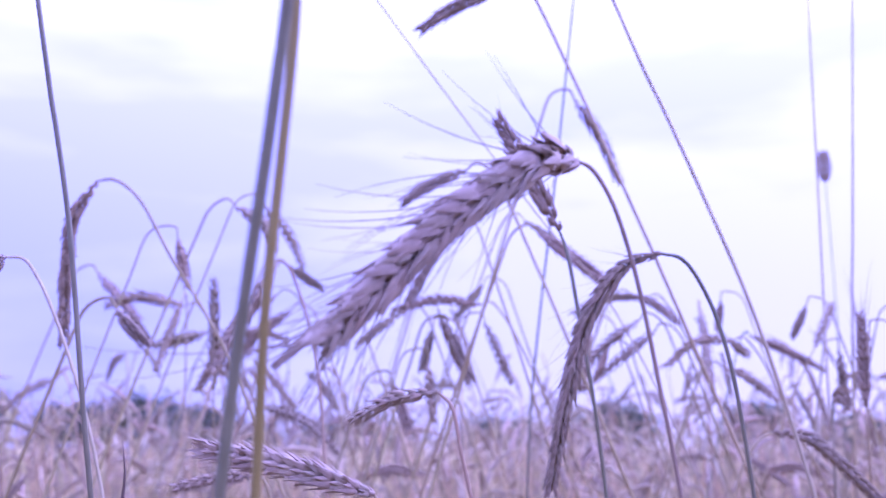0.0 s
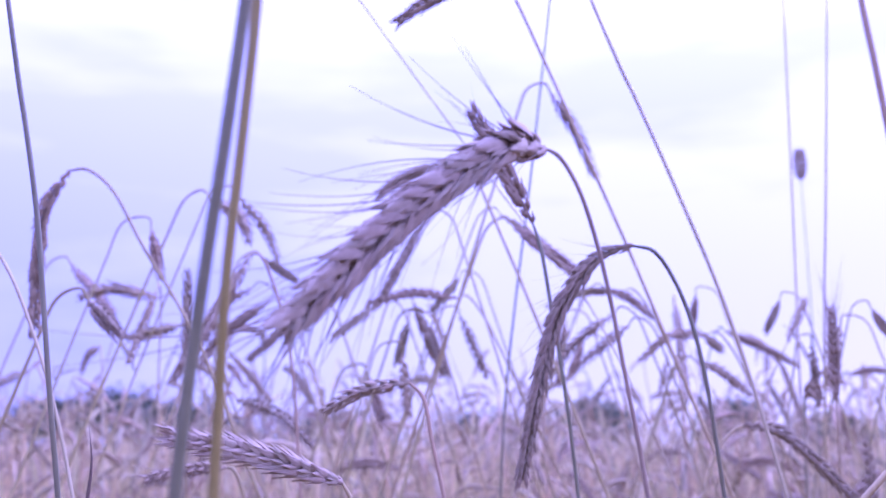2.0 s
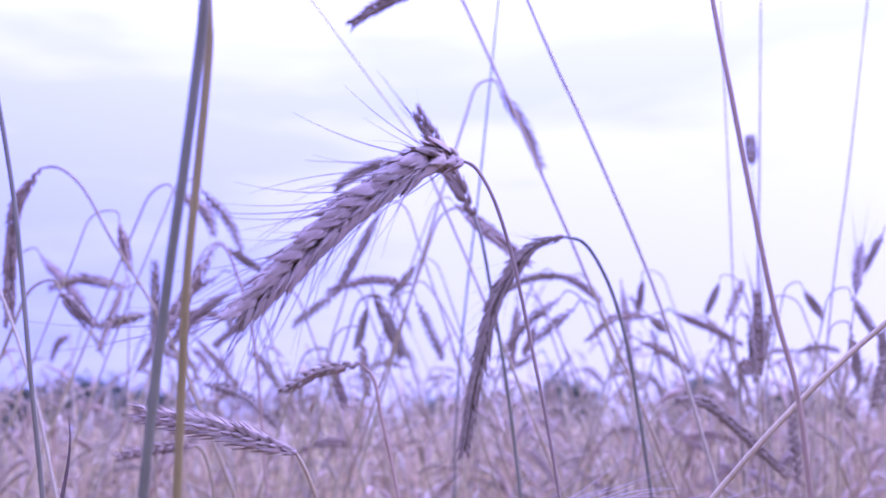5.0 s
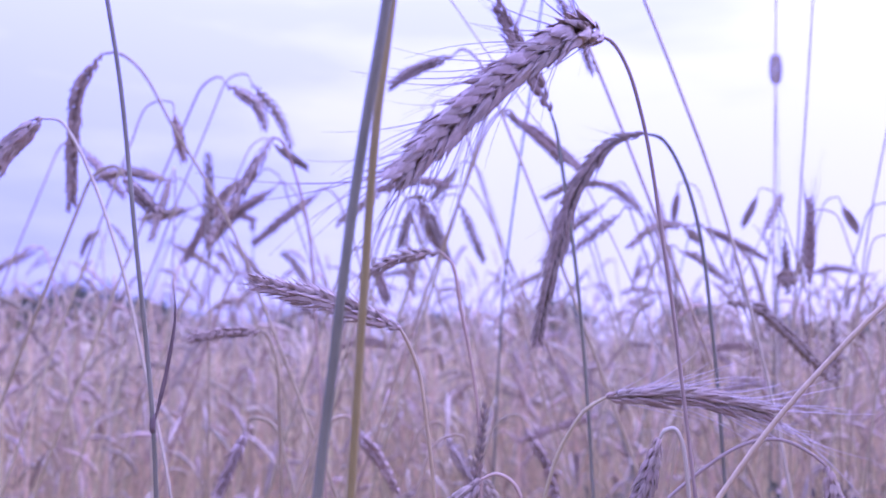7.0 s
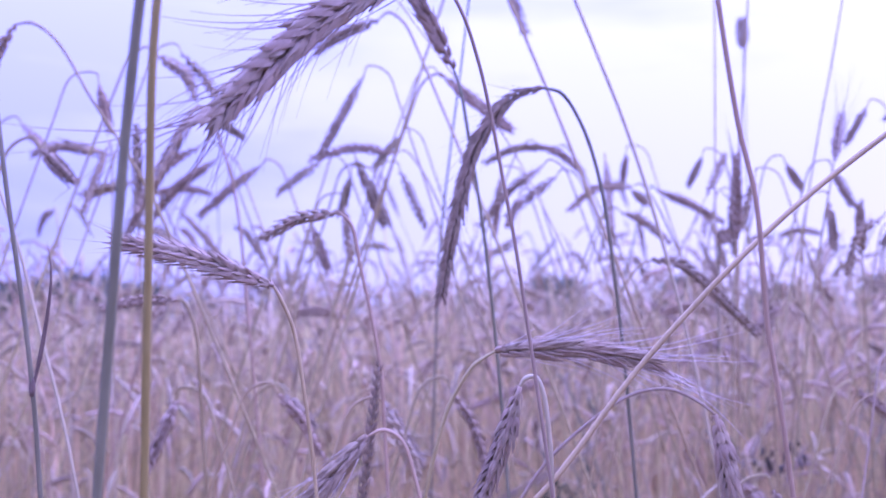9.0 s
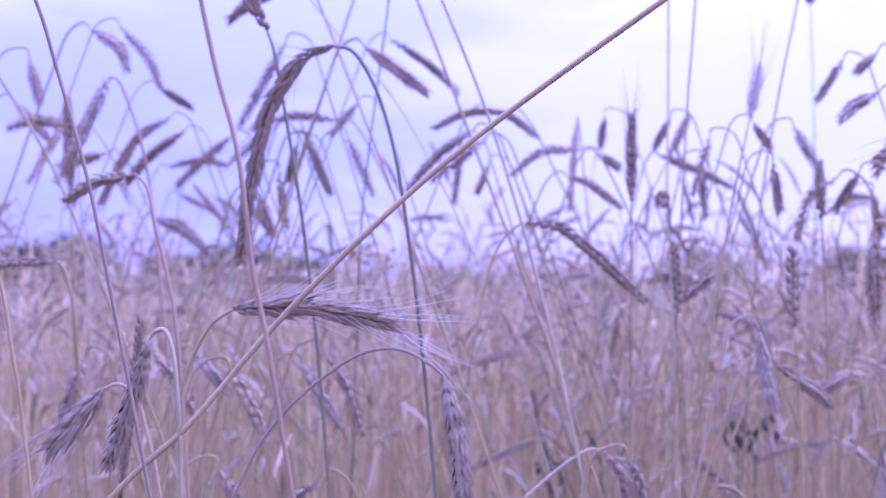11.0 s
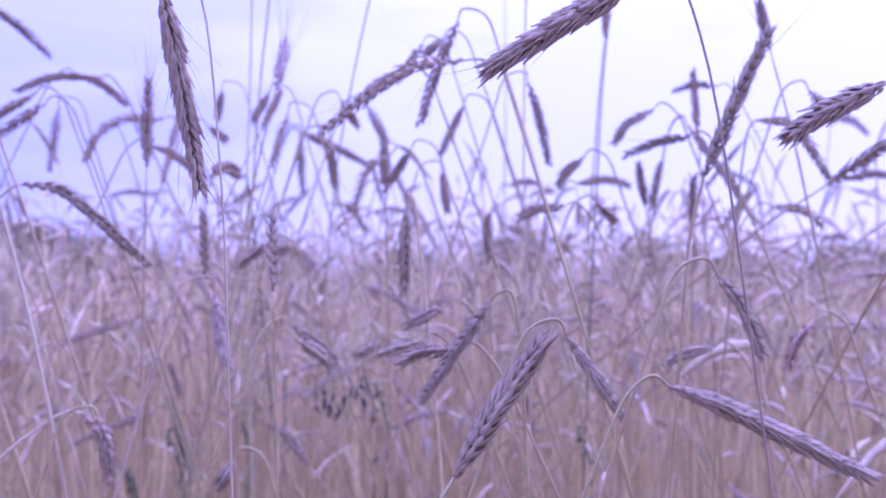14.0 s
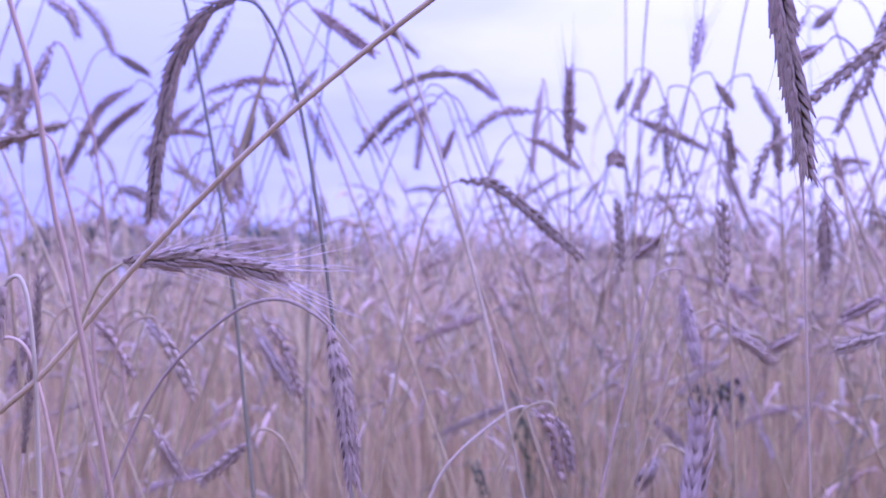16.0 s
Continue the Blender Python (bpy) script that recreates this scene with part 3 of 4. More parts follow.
stalk([(0.197, 0.339, 1.433), (0.199, 0.340, 1.420), (0.203, 0.343, 1.395), (0.211, 0.349, 1.349), (0.217, 0.352, 1.324), (0.221, 0.357, 1.284), (0.225, 0.360, 1.261)], 0.0017, STRAW_RED, "reddish rye stem standing straight", rise=0.22, seed=16)
stalk([(0.193, 0.715, 1.570), (0.204, 0.718, 1.546), (0.229, 0.723, 1.485), (0.257, 0.730, 1.413), (0.285, 0.739, 1.320), (0.315, 0.751, 1.191)], 0.0026, STRAW_PALE, "pale rye stem leaning, with its ear high up", rise=0.22, seed=17)
rye((-0.083, 0.853, 1.470), (-0.140, 0.863, 1.373), bow=[(-0.110, 0.858, 1.423)], stem=[(-0.076, 0.854, 1.467), (-0.065, 0.856, 1.443), (-0.052, 0.860, 1.395), (-0.043, 0.870, 1.300)], straw=STRAW_RED, husks=EAR, seed=18)
rye((-0.081, 1.150, 1.466), (-0.158, 1.157, 1.404), bow=[(-0.117, 1.153, 1.440)], seed=19)
rye((0.069, 0.879, 1.551), (0.007, 0.883, 1.519), bow=[(0.036, 0.881, 1.538)], husks=EAR, seed=20)
rye((0.101, 0.835, 1.692), (0.025, 0.840, 1.655), bow=[(0.062, 0.836, 1.678)], awns=0.1, husks=EAR_MID, seed=135)
rye((0.167, 0.947, 1.636), (0.209, 0.960, 1.554), bow=[(0.191, 0.953, 1.599)], husks=EAR_MID, seed=136)
rye((-0.207, 0.784, 1.519), (-0.229, 0.797, 1.392), bow=[(-0.226, 0.788, 1.482)], stem=[(-0.194, 0.784, 1.520), (-0.176, 0.785, 1.507), (-0.149, 0.790, 1.461), (-0.121, 0.794, 1.417), (-0.094, 0.798, 1.365)], husks=EAR_DARK, seed=21)
rye((-0.345, 1.128, 1.512), (-0.290, 1.133, 1.453), seed=22)
rye((-0.138, 0.923, 1.533), (-0.099, 0.927, 1.487), bow=[(-0.113, 0.924, 1.517)], seed=23)
rye((-0.070, 0.744, 1.304), (-0.116, 0.695, 1.296), bow=[(-0.090, 0.719, 1.303)], stem=[(-0.065, 0.744, 1.303), (-0.057, 0.746, 1.283), (-0.054, 0.751, 1.234)], awns=0.1, husks=EAR_DARK, width=0.009, seed=24)
rye((0.549, 1.018, 1.349), (0.547, 1.015, 1.409), husks=EAR_DARK, seed=25)
rye((0.047, 1.025, 1.437), (0.072, 1.027, 1.377), seed=26)
rye((0.130, 0.920, 1.505), (0.195, 0.921, 1.455), seed=27)
rye((-0.008, 1.029, 1.384), (0.012, 1.031, 1.331), seed=28)
rye((-0.184, 0.781, 1.421), (-0.155, 0.782, 1.391), seed=29)
rye((0.068, 0.934, 1.216), (0.109, 0.936, 1.150), bow=[(0.083, 0.935, 1.190)], seed=30)
rye((-0.014, 0.886, 1.225), (0.017, 0.887, 1.190), seed=31)
rye((-0.094, 0.838, 1.225), (-0.120, 0.841, 1.164), awns=0.1, seed=32)
rye((0.568, 0.919, 1.327), (0.567, 0.922, 1.243), awns=0.1, husks=EAR_DARK, seed=33)
rye((0.427, 0.881, 1.113), (0.412, 0.882, 1.088), seed=34)

# the ears against the sky
rye((0.283, 0.791, 1.332), (0.378, 0.814, 1.267), bow=[(0.314, 0.798, 1.325)], stem=[(0.277, 0.790, 1.330), (0.267, 0.788, 1.321), (0.257, 0.787, 1.302), (0.246, 0.786, 1.251)], width=0.0102, awns=0.1, straw_width=0.002, husks=EAR_MID, seed=35)
rye((0.248, 1.082, 1.472), (0.163, 1.064, 1.450), bow=[(0.206, 1.072, 1.470)], width=0.0098, straw_width=0.002, husks=EAR_MID, seed=36)
rye((0.230, 1.072, 1.473), (0.285, 1.085, 1.440), bow=[(0.253, 1.078, 1.465)], width=0.0098, straw_width=0.002, husks=EAR_MID, seed=37)
rye((0.124, 1.077, 1.553), (0.201, 1.096, 1.491), bow=[(0.160, 1.086, 1.529)], width=0.0098, straw_width=0.002, husks=EAR_MID, seed=38)
rye((0.222, 0.979, 1.435), (0.154, 0.966, 1.371), bow=[(0.188, 0.972, 1.410)], width=0.0098, straw_width=0.002, husks=EAR_MID, seed=39)
rye((0.234, 0.970, 1.424), (0.179, 0.959, 1.381), bow=[(0.207, 0.965, 1.403)], width=0.0098, straw_width=0.002, husks=EAR_MID, seed=40)
rye((0.193, 1.129, 1.449), (0.183, 1.129, 1.372), width=0.0098, straw_width=0.002, husks=EAR_MID, seed=41)
rye((0.036, 1.040, 1.455), (0.067, 1.049, 1.376), width=0.0098, straw_width=0.002, husks=EAR_MID, seed=42)
rye((0.082, 1.051, 1.443), (0.111, 1.058, 1.377), width=0.0098, straw_width=0.002, husks=EAR_MID, seed=43)
rye((0.031, 1.039, 1.437), (0.018, 1.038, 1.388), width=0.0098, straw_width=0.002, husks=EAR_MID, seed=44)
rye((0.029, 0.984, 1.400), (0.036, 0.987, 1.337), width=0.0098, straw_width=0.002, husks=EAR_MID, seed=45)
rye((0.080, 1.103, 1.490), (0.046, 1.097, 1.448), width=0.0098, straw_width=0.002, husks=EAR_MID, seed=46)
rye((0.078, 1.022, 1.457), (-0.015, 1.001, 1.446), bow=[(0.035, 1.012, 1.461)], width=0.0098, straw_width=0.002, husks=EAR_MID, seed=47)
rye((-0.001, 1.059, 1.457), (-0.053, 1.048, 1.416), width=0.0098, straw_width=0.002, husks=EAR_MID, seed=48)
rye((0.052, 0.928, 1.513), (0.007, 0.920, 1.428), bow=[(0.033, 0.925, 1.477)], width=0.0098, straw_width=0.002, husks=EAR_MID, seed=49)
rye((-0.120, 0.947, 1.541), (-0.079, 0.957, 1.475), bow=[(-0.096, 0.954, 1.513)], width=0.0098, straw_width=0.002, husks=EAR_MID, seed=50)
rye((-0.107, 1.008, 1.494), (-0.068, 1.016, 1.469), width=0.0098, straw_width=0.002, husks=EAR_MID, seed=51)
rye((-0.140, 1.107, 1.481), (-0.219, 1.091, 1.375), bow=[(-0.177, 1.099, 1.455)], width=0.0124, straw_width=0.002, husks=EAR_MID, seed=52)
rye((-0.124, 1.111, 1.466), (-0.194, 1.097, 1.397), bow=[(-0.161, 1.103, 1.438)], width=0.0124, straw_width=0.002, husks=EAR_MID, seed=53)
rye((-0.174, 0.878, 1.494), (-0.163, 0.882, 1.446), width=0.0098, straw_width=0.002, husks=EAR_MID, seed=54)
rye((-0.223, 1.057, 1.464), (-0.304, 1.040, 1.461), bow=[(-0.267, 1.048, 1.472)], width=0.0132, straw_width=0.002, husks=EAR_MID, seed=55)
rye((-0.209, 1.092, 1.440), (-0.267, 1.080, 1.424), width=0.0131, straw_width=0.002, husks=EAR_MID, seed=56)
rye((-0.144, 0.900, 1.370), (-0.147, 0.896, 1.471), husks=EAR_DARK, width=0.011, straw_width=0.002, seed=57)
rye((0.218, 1.187, 1.431), (0.201, 1.184, 1.390), width=0.0098, straw_width=0.002, husks=EAR_MID, seed=58)
rye((0.323, 1.048, 1.424), (0.249, 1.033, 1.393), bow=[(0.285, 1.039, 1.422)], width=0.0098, straw_width=0.002, husks=EAR_MID, seed=59)
rye((0.312, 1.046, 1.397), (0.371, 1.060, 1.361), bow=[(0.334, 1.051, 1.389)], width=0.0098, straw_width=0.002, husks=EAR_MID, seed=60)
rye((0.347, 1.163, 1.436), (0.371, 1.169, 1.418), width=0.0098, straw_width=0.002, husks=EAR_MID, seed=61)
rye((0.363, 0.831, 1.351), (0.364, 0.829, 1.430), awns=0.9, awn_length=0.035, spread=0.35, width=0.0098, straw_width=0.002, husks=EAR_MID, seed=62)
rye((0.459, 0.863, 1.420), (0.469, 0.864, 1.468), awns=0.95, awn_length=0.035, spread=0.4, husks=EAR_PALE, width=0.0098, straw_width=0.002, seed=63)
rye((0.353, 1.215, 1.487), (0.346, 1.215, 1.446), width=0.0098, straw_width=0.002, husks=EAR_MID, seed=64)
rye((0.420, 1.125, 1.468), (0.399, 1.121, 1.428), width=0.0098, straw_width=0.002, husks=EAR_MID, seed=65)
rye((0.453, 1.133, 1.422), (0.457, 1.136, 1.351), husks=EAR_DARK, width=0.0098, straw_width=0.002, seed=66)
rye((0.496, 0.968, 1.396), (0.503, 0.971, 1.344), awns=0.1, width=0.0098, straw_width=0.002, husks=EAR_MID, seed=67)
rye((0.500, 1.086, 1.453), (0.523, 1.093, 1.420), width=0.0098, straw_width=0.002, husks=EAR_MID, seed=68)
rye((0.402, 0.875, 1.263), (0.399, 0.872, 1.329), awns=0.1, width=0.0088, husks=EAR_DARK, straw_width=0.002, seed=69)
rye((0.443, 0.960, 1.297), (0.408, 0.952, 1.269), width=0.0098, straw_width=0.002, husks=EAR_MID, seed=70)
rye((0.471, 0.768, 1.255), (0.469, 0.766, 1.319), awns=0.1, width=0.0096, husks=EAR_DARK, straw_width=0.002, seed=71)
rye((0.606, 1.054, 1.375), (0.614, 1.057, 1.325), width=0.0098, straw_width=0.002, husks=EAR_MID, seed=72)
rye((0.564, 0.886, 1.441), (0.526, 0.878, 1.413), bow=[(0.546, 0.882, 1.431)], width=0.0098, straw_width=0.002, husks=EAR_MID, seed=73)
rye((0.586, 1.075, 1.512), (0.554, 1.069, 1.464), width=0.0098, straw_width=0.002, husks=EAR_MID, seed=74)
rye((0.475, 0.872, 1.224), (0.517, 0.882, 1.189), bow=[(0.497, 0.877, 1.208)], husks=EAR_DARK, width=0.0098, straw_width=0.002, seed=75)
rye((0.601, 0.867, 1.242), (0.560, 0.858, 1.222), width=0.0098, straw_width=0.002, husks=EAR_MID, seed=76)
rye((0.580, 0.794, 1.218), (0.538, 0.785, 1.205), awns=0.9, width=0.0098, straw_width=0.002, husks=EAR_MID, seed=77)
rye((-0.001, 0.767, 1.234), (0.034, 0.776, 1.180), bow=[(0.016, 0.771, 1.214)], width=0.0098, straw_width=0.002, husks=EAR_MID, seed=78)
rye((0.080, 0.718, 1.225), (0.107, 0.725, 1.170), bow=[(0.093, 0.721, 1.201)], width=0.0098, straw_width=0.002, husks=EAR_MID, seed=79)
rye((0.127, 0.795, 1.234), (0.157, 0.803, 1.162), bow=[(0.144, 0.799, 1.207)], width=0.0098, straw_width=0.002, husks=EAR_MID, seed=80)
rye((0.060, 0.749, 1.151), (0.083, 0.756, 1.107), width=0.0098, straw_width=0.002, husks=EAR_MID, seed=81)
rye((0.129, 0.765, 1.142), (0.086, 0.756, 1.107), width=0.0098, straw_width=0.002, husks=EAR_MID, seed=82)
rye((0.338, 0.764, 1.167), (0.357, 0.770, 1.109), bow=[(0.351, 0.768, 1.151)], stem=[(0.329, 0.762, 1.169), (0.306, 0.757, 1.155), (0.278, 0.753, 1.129), (0.263, 0.750, 1.101)], straw=STRAW_PALE, straw_width=0.002, width=0.0112, husks=EAR_MID, seed=83)
rye((0.438, 0.718, 1.253), (0.448, 0.722, 1.198), bow=[(0.441, 0.720, 1.231)], width=0.0098, husks=EAR, awns=0.1, straw=STRAW_MAUVE, straw_width=0.0013, fine=True, seed=84)

# the near ears
rye((0.457, 0.477, 1.390), (0.473, 0.493, 1.296), bow=[(0.465, 0.485, 1.346)], stem=[(0.462, 0.507, 1.397), (0.464, 0.511, 1.398), (0.467, 0.515, 1.393), (0.476, 0.524, 1.304), (0.478, 0.533, 1.237)], width=0.0099, awns=0.15, husks=EAR_MID, straw=STRAW_PALE, label="near rye ear hanging almost straight down", straw_width=0.0011, fine=True, seed=85)
rye((0.603, 0.702, 1.410), (0.501, 0.709, 1.356), bow=[(0.564, 0.704, 1.403)], stem=[(0.613, 0.702, 1.411), (0.627, 0.701, 1.406), (0.636, 0.702, 1.384)], width=0.0092, awns=0.2, straw_width=0.002, husks=EAR_MID, seed=86)
rye((0.669, 0.498, 1.401), (0.595, 0.503, 1.357), bow=[(0.634, 0.500, 1.381)], stem=[(0.667, 0.487, 1.400), (0.683, 0.489, 1.402), (0.697, 0.494, 1.376), (0.731, 0.523, 1.235)], width=0.0116, awns=0.1, straw=STRAW_MAUVE, straw_width=0.0013, husks=EAR_MID, fine=True, seed=87)
rye((0.744, 0.634, 1.327), (0.787, 0.629, 1.425), bow=[(0.764, 0.632, 1.375)], stem=[(0.742, 0.635, 1.318), (0.736, 0.636, 1.291), (0.732, 0.639, 1.238)], width=0.0106, awns=0.15, husks=EAR_DARK, straw_width=0.002, seed=88)
rye((0.808, 0.540, 1.365), (0.754, 0.543, 1.334), bow=[(0.779, 0.542, 1.351)], width=0.0115, awns=0.1, straw_width=0.002, husks=EAR_MID, fine=True, seed=89)
rye((0.688, 1.002, 1.458), (0.711, 1.005, 1.370), bow=[(0.699, 1.003, 1.424)], husks=EAR_DARK, width=0.0098, straw_width=0.002, seed=90)
rye((0.814, 0.888, 1.390), (0.749, 0.892, 1.370), bow=[(0.784, 0.889, 1.384)], awns=0.1, husks=EAR_DARK, width=0.0098, straw_width=0.002, seed=91)
rye((0.964, 1.261, 1.512), (0.900, 1.264, 1.503), bow=[(0.934, 1.262, 1.513)], husks=EAR_DARK, width=0.0098, straw_width=0.002, seed=92)
rye((0.795, 0.940, 1.422), (0.754, 0.942, 1.383), bow=[(0.772, 0.940, 1.409)], husks=EAR_DARK, width=0.0098, straw_width=0.002, seed=93)
rye((0.855, 0.812, 1.449), (0.843, 0.811, 1.495), awns=0.1, husks=EAR_DARK, width=0.0098, straw_width=0.002, seed=94)
rye((0.756, 0.968, 1.496), (0.760, 0.965, 1.550), width=0.0098, straw_width=0.002, husks=EAR_MID, seed=95)
rye((0.737, 0.973, 1.381), (0.709, 0.976, 1.347), bow=[(0.721, 0.974, 1.367)], width=0.0098, straw_width=0.002, husks=EAR_MID, seed=96)
rye((0.811, 1.028, 1.340), (0.802, 1.027, 1.392), width=0.0098, straw_width=0.002, husks=EAR_MID, seed=97)
rye((0.815, 1.029, 1.334), (0.828, 1.025, 1.392), width=0.0098, straw_width=0.002, husks=EAR_MID, seed=98)
rye((0.709, 0.917, 1.330), (0.661, 0.919, 1.317), bow=[(0.685, 0.917, 1.327)], width=0.0098, straw_width=0.002, husks=EAR_MID, seed=99)
rye((0.762, 1.031, 1.342), (0.785, 1.030, 1.322), width=0.0098, straw_width=0.002, husks=EAR_MID, seed=100)
rye((0.856, 0.846, 1.398), (0.924, 0.845, 1.340), bow=[(0.888, 0.844, 1.392)], stem=[(0.851, 0.847, 1.392), (0.847, 0.847, 1.376), (0.841, 0.849, 1.319)], width=0.0098, straw_width=0.002, husks=EAR_MID, seed=101)
rye((0.927, 0.904, 1.435), (0.955, 0.903, 1.403), width=0.0098, straw_width=0.002, husks=EAR_MID, seed=102)
rye((0.648, 0.980, 1.281), (0.646, 0.979, 1.333), husks=EAR_DARK, width=0.0098, straw_width=0.002, seed=103)
rye((0.605, 1.030, 1.508), (0.583, 1.032, 1.487), width=0.0098, straw_width=0.002, husks=EAR_MID, seed=104)
rye((0.607, 0.828, 1.470), (0.575, 0.833, 1.380), bow=[(0.590, 0.830, 1.429)], awns=0.2, width=0.0098, straw_width=0.002, husks=EAR_MID, seed=105)
rye((0.530, 1.036, 1.439), (0.554, 1.037, 1.394), width=0.0098, straw_width=0.002, husks=EAR_MID, seed=106)
rye((0.627, 1.032, 1.441), (0.600, 1.036, 1.383), width=0.0098, straw_width=0.002, husks=EAR_MID, seed=107)
rye((0.573, 0.979, 1.387), (0.548, 0.982, 1.348), width=0.0098, straw_width=0.002, husks=EAR_MID, seed=108)
rye((0.554, 0.981, 1.383), (0.516, 0.985, 1.320), bow=[(0.532, 0.982, 1.368)], width=0.0098, straw_width=0.002, husks=EAR_MID, seed=109)
rye((0.416, 1.096, 1.422), (0.440, 1.093, 1.473), width=0.0098, straw_width=0.002, husks=EAR_MID, seed=110)
rye((0.450, 1.040, 1.431), (0.432, 1.043, 1.369), width=0.0098, straw_width=0.002, husks=EAR_MID, seed=111)
rye((0.620, 0.683, 1.250), (0.573, 0.688, 1.181), bow=[(0.598, 0.685, 1.218)], stem=[(0.624, 0.682, 1.255), (0.632, 0.681, 1.257), (0.637, 0.681, 1.243), (0.644, 0.683, 1.149)], width=0.0085, husks=EAR_DARK, awns=0.1, straw_width=0.002, fine=True, seed=112)
rye((0.583, 0.451, 1.184), (0.622, 0.448, 1.244), bow=[(0.602, 0.450, 1.215)], width=0.0102, awns=0.1, straw_width=0.002, husks=EAR_MID, fine=True, seed=113)
rye((0.708, 0.583, 1.206), (0.823, 0.580, 1.155), bow=[(0.743, 0.582, 1.193)], width=0.011, awns=0.1, straw_width=0.002, husks=EAR_MID, fine=True, seed=114)
rye((0.655, 0.600, 1.232), (0.690, 0.601, 1.183), bow=[(0.671, 0.601, 1.210)], awns=0.1, width=0.0082, straw_width=0.002, husks=EAR_MID, fine=True, seed=115)
rye((0.601, 0.698, 1.218), (0.554, 0.700, 1.205), bow=[(0.578, 0.698, 1.216)], width=0.0098, straw_width=0.002, husks=EAR_MID, seed=116)
rye((0.739, 0.596, 1.267), (0.767, 0.596, 1.217), bow=[(0.753, 0.596, 1.249)], width=0.0086, straw_width=0.002, husks=EAR_MID, fine=True, seed=117)
rye((0.480, 0.837, 1.216), (0.516, 0.836, 1.188), bow=[(0.496, 0.837, 1.207)], width=0.0098, straw_width=0.002, husks=EAR_MID, seed=118)
rye((0.355, 0.745, 1.164), (0.366, 0.745, 1.120), bow=[(0.361, 0.745, 1.151)], width=0.0098, straw_width=0.002, husks=EAR_MID, seed=119)
rye((0.801, 0.791, 1.213), (0.761, 0.794, 1.194), bow=[(0.776, 0.793, 1.207)], width=0.0098, straw_width=0.002, husks=EAR_MID, seed=120)
rye((0.546, 0.928, 1.209), (0.521, 0.929, 1.194), width=0.0098, straw_width=0.002, husks=EAR_MID, seed=121)
rye((0.878, 0.787, 1.233), (0.856, 0.789, 1.191), bow=[(0.865, 0.788, 1.218)], width=0.0098, straw_width=0.002, husks=EAR_MID, seed=122)
rye((0.917, 0.967, 1.336), (0.973, 0.965, 1.314), bow=[(0.946, 0.966, 1.333)], width=0.0098, straw_width=0.002, husks=EAR_MID, seed=123)
rye((0.842, 0.971, 1.315), (0.842, 0.969, 1.373), husks=EAR_DARK, width=0.0098, straw_width=0.002, seed=124)
rye((0.888, 1.026, 1.318), (0.925, 1.022, 1.365), width=0.0098, straw_width=0.002, husks=EAR_MID, seed=125)
rye((0.414, 0.382, 1.184), (0.419, 0.382, 1.227), bow=[(0.417, 0.382, 1.205)], width=0.008, husks=EAR, awns=0.1, label="pale rye ear standing low and close", straw_width=0.002, fine=True, seed=126)

# tall stems
stalk([(0.412, 1.041, 1.533), (0.411, 1.044, 1.467), (0.409, 1.046, 1.368), (0.412, 1.049, 1.268)], 0.0021, STRAW_PALE, "tall pale rye stem with its ear high up", rise=0.45, seed=128)
stalk([(0.432, 1.011, 1.523), (0.427, 1.011, 1.470), (0.417, 1.014, 1.311), (0.413, 1.015, 1.226)], 0.0021, STRAW, "tall golden rye stem with its ear high up", rise=0.45, seed=129)
stalk([(0.143, 0.947, 1.525), (0.134, 0.947, 1.461), (0.121, 0.947, 1.350), (0.115, 0.950, 1.227)], 0.0021, STRAW_GREEN, "tall greenish rye stem with its ear high up", rise=0.45, seed=130)
stalk([(0.133, 0.822, 1.486), (0.169, 0.831, 1.445), (0.213, 0.843, 1.366), (0.257, 0.856, 1.259), (0.283, 0.864, 1.181)], 0.0014, STRAW_PALE, "thin pale rye stem leaning far over", rise=0.45, seed=131)
stalk([(0.533, 1.031, 1.557), (0.519, 1.035, 1.489), (0.501, 1.040, 1.388), (0.494, 1.042, 1.320)], 0.0019, STRAW, "tall golden rye stem with its ear high up", rise=0.45, seed=132)
stalk([(0.681, 0.969, 1.539), (0.680, 0.972, 1.459), (0.681, 0.977, 1.326), (0.684, 0.980, 1.262)], 0.0019, STRAW_PALE, "tall pale rye stem with its ear high up", rise=0.45, seed=133)
stalk([(0.775, 1.021, 1.555), (0.767, 1.025, 1.471), (0.762, 1.029, 1.369), (0.759, 1.032, 1.301)], 0.0019, STRAW_GREEN, "tall greenish rye stem with its ear high up", rise=0.45, seed=134)

TREES = ((-47, 130, 7.8, 13), (-56, 130, 6.4, 10), (-39, 131, 6.1, 9), (-65, 120, 9.1, 10), (-72, 119, 7.9, 11), (16, 129, 6.5, 10), (34, 128, 6.3, 9), (47, 128, 4.6, 9), (61, 127, 6.6, 9), (69, 126, 5.9, 10), (79, 126, 6.4, 11), (2, 150, 4.5, 14), (-20, 152, 4.0, 17), (-40, 145, 4.1, 17))
TIMOTHY = (0.786, 2.079, 1.865)
WEEDS = ((0.531, 1.426, 1.089), (0.515, 1.468, 1.095), (0.261, 1.355, 1.081), (0.265, 1.357, 1.029), (0.365, 1.628, 1.127), (0.216, 1.341, 0.987), (0.284, 1.304, 1.046), (0.330, 1.480, 1.053), (0.203, 1.367, 0.986), (0.806, 1.369, 1.038))

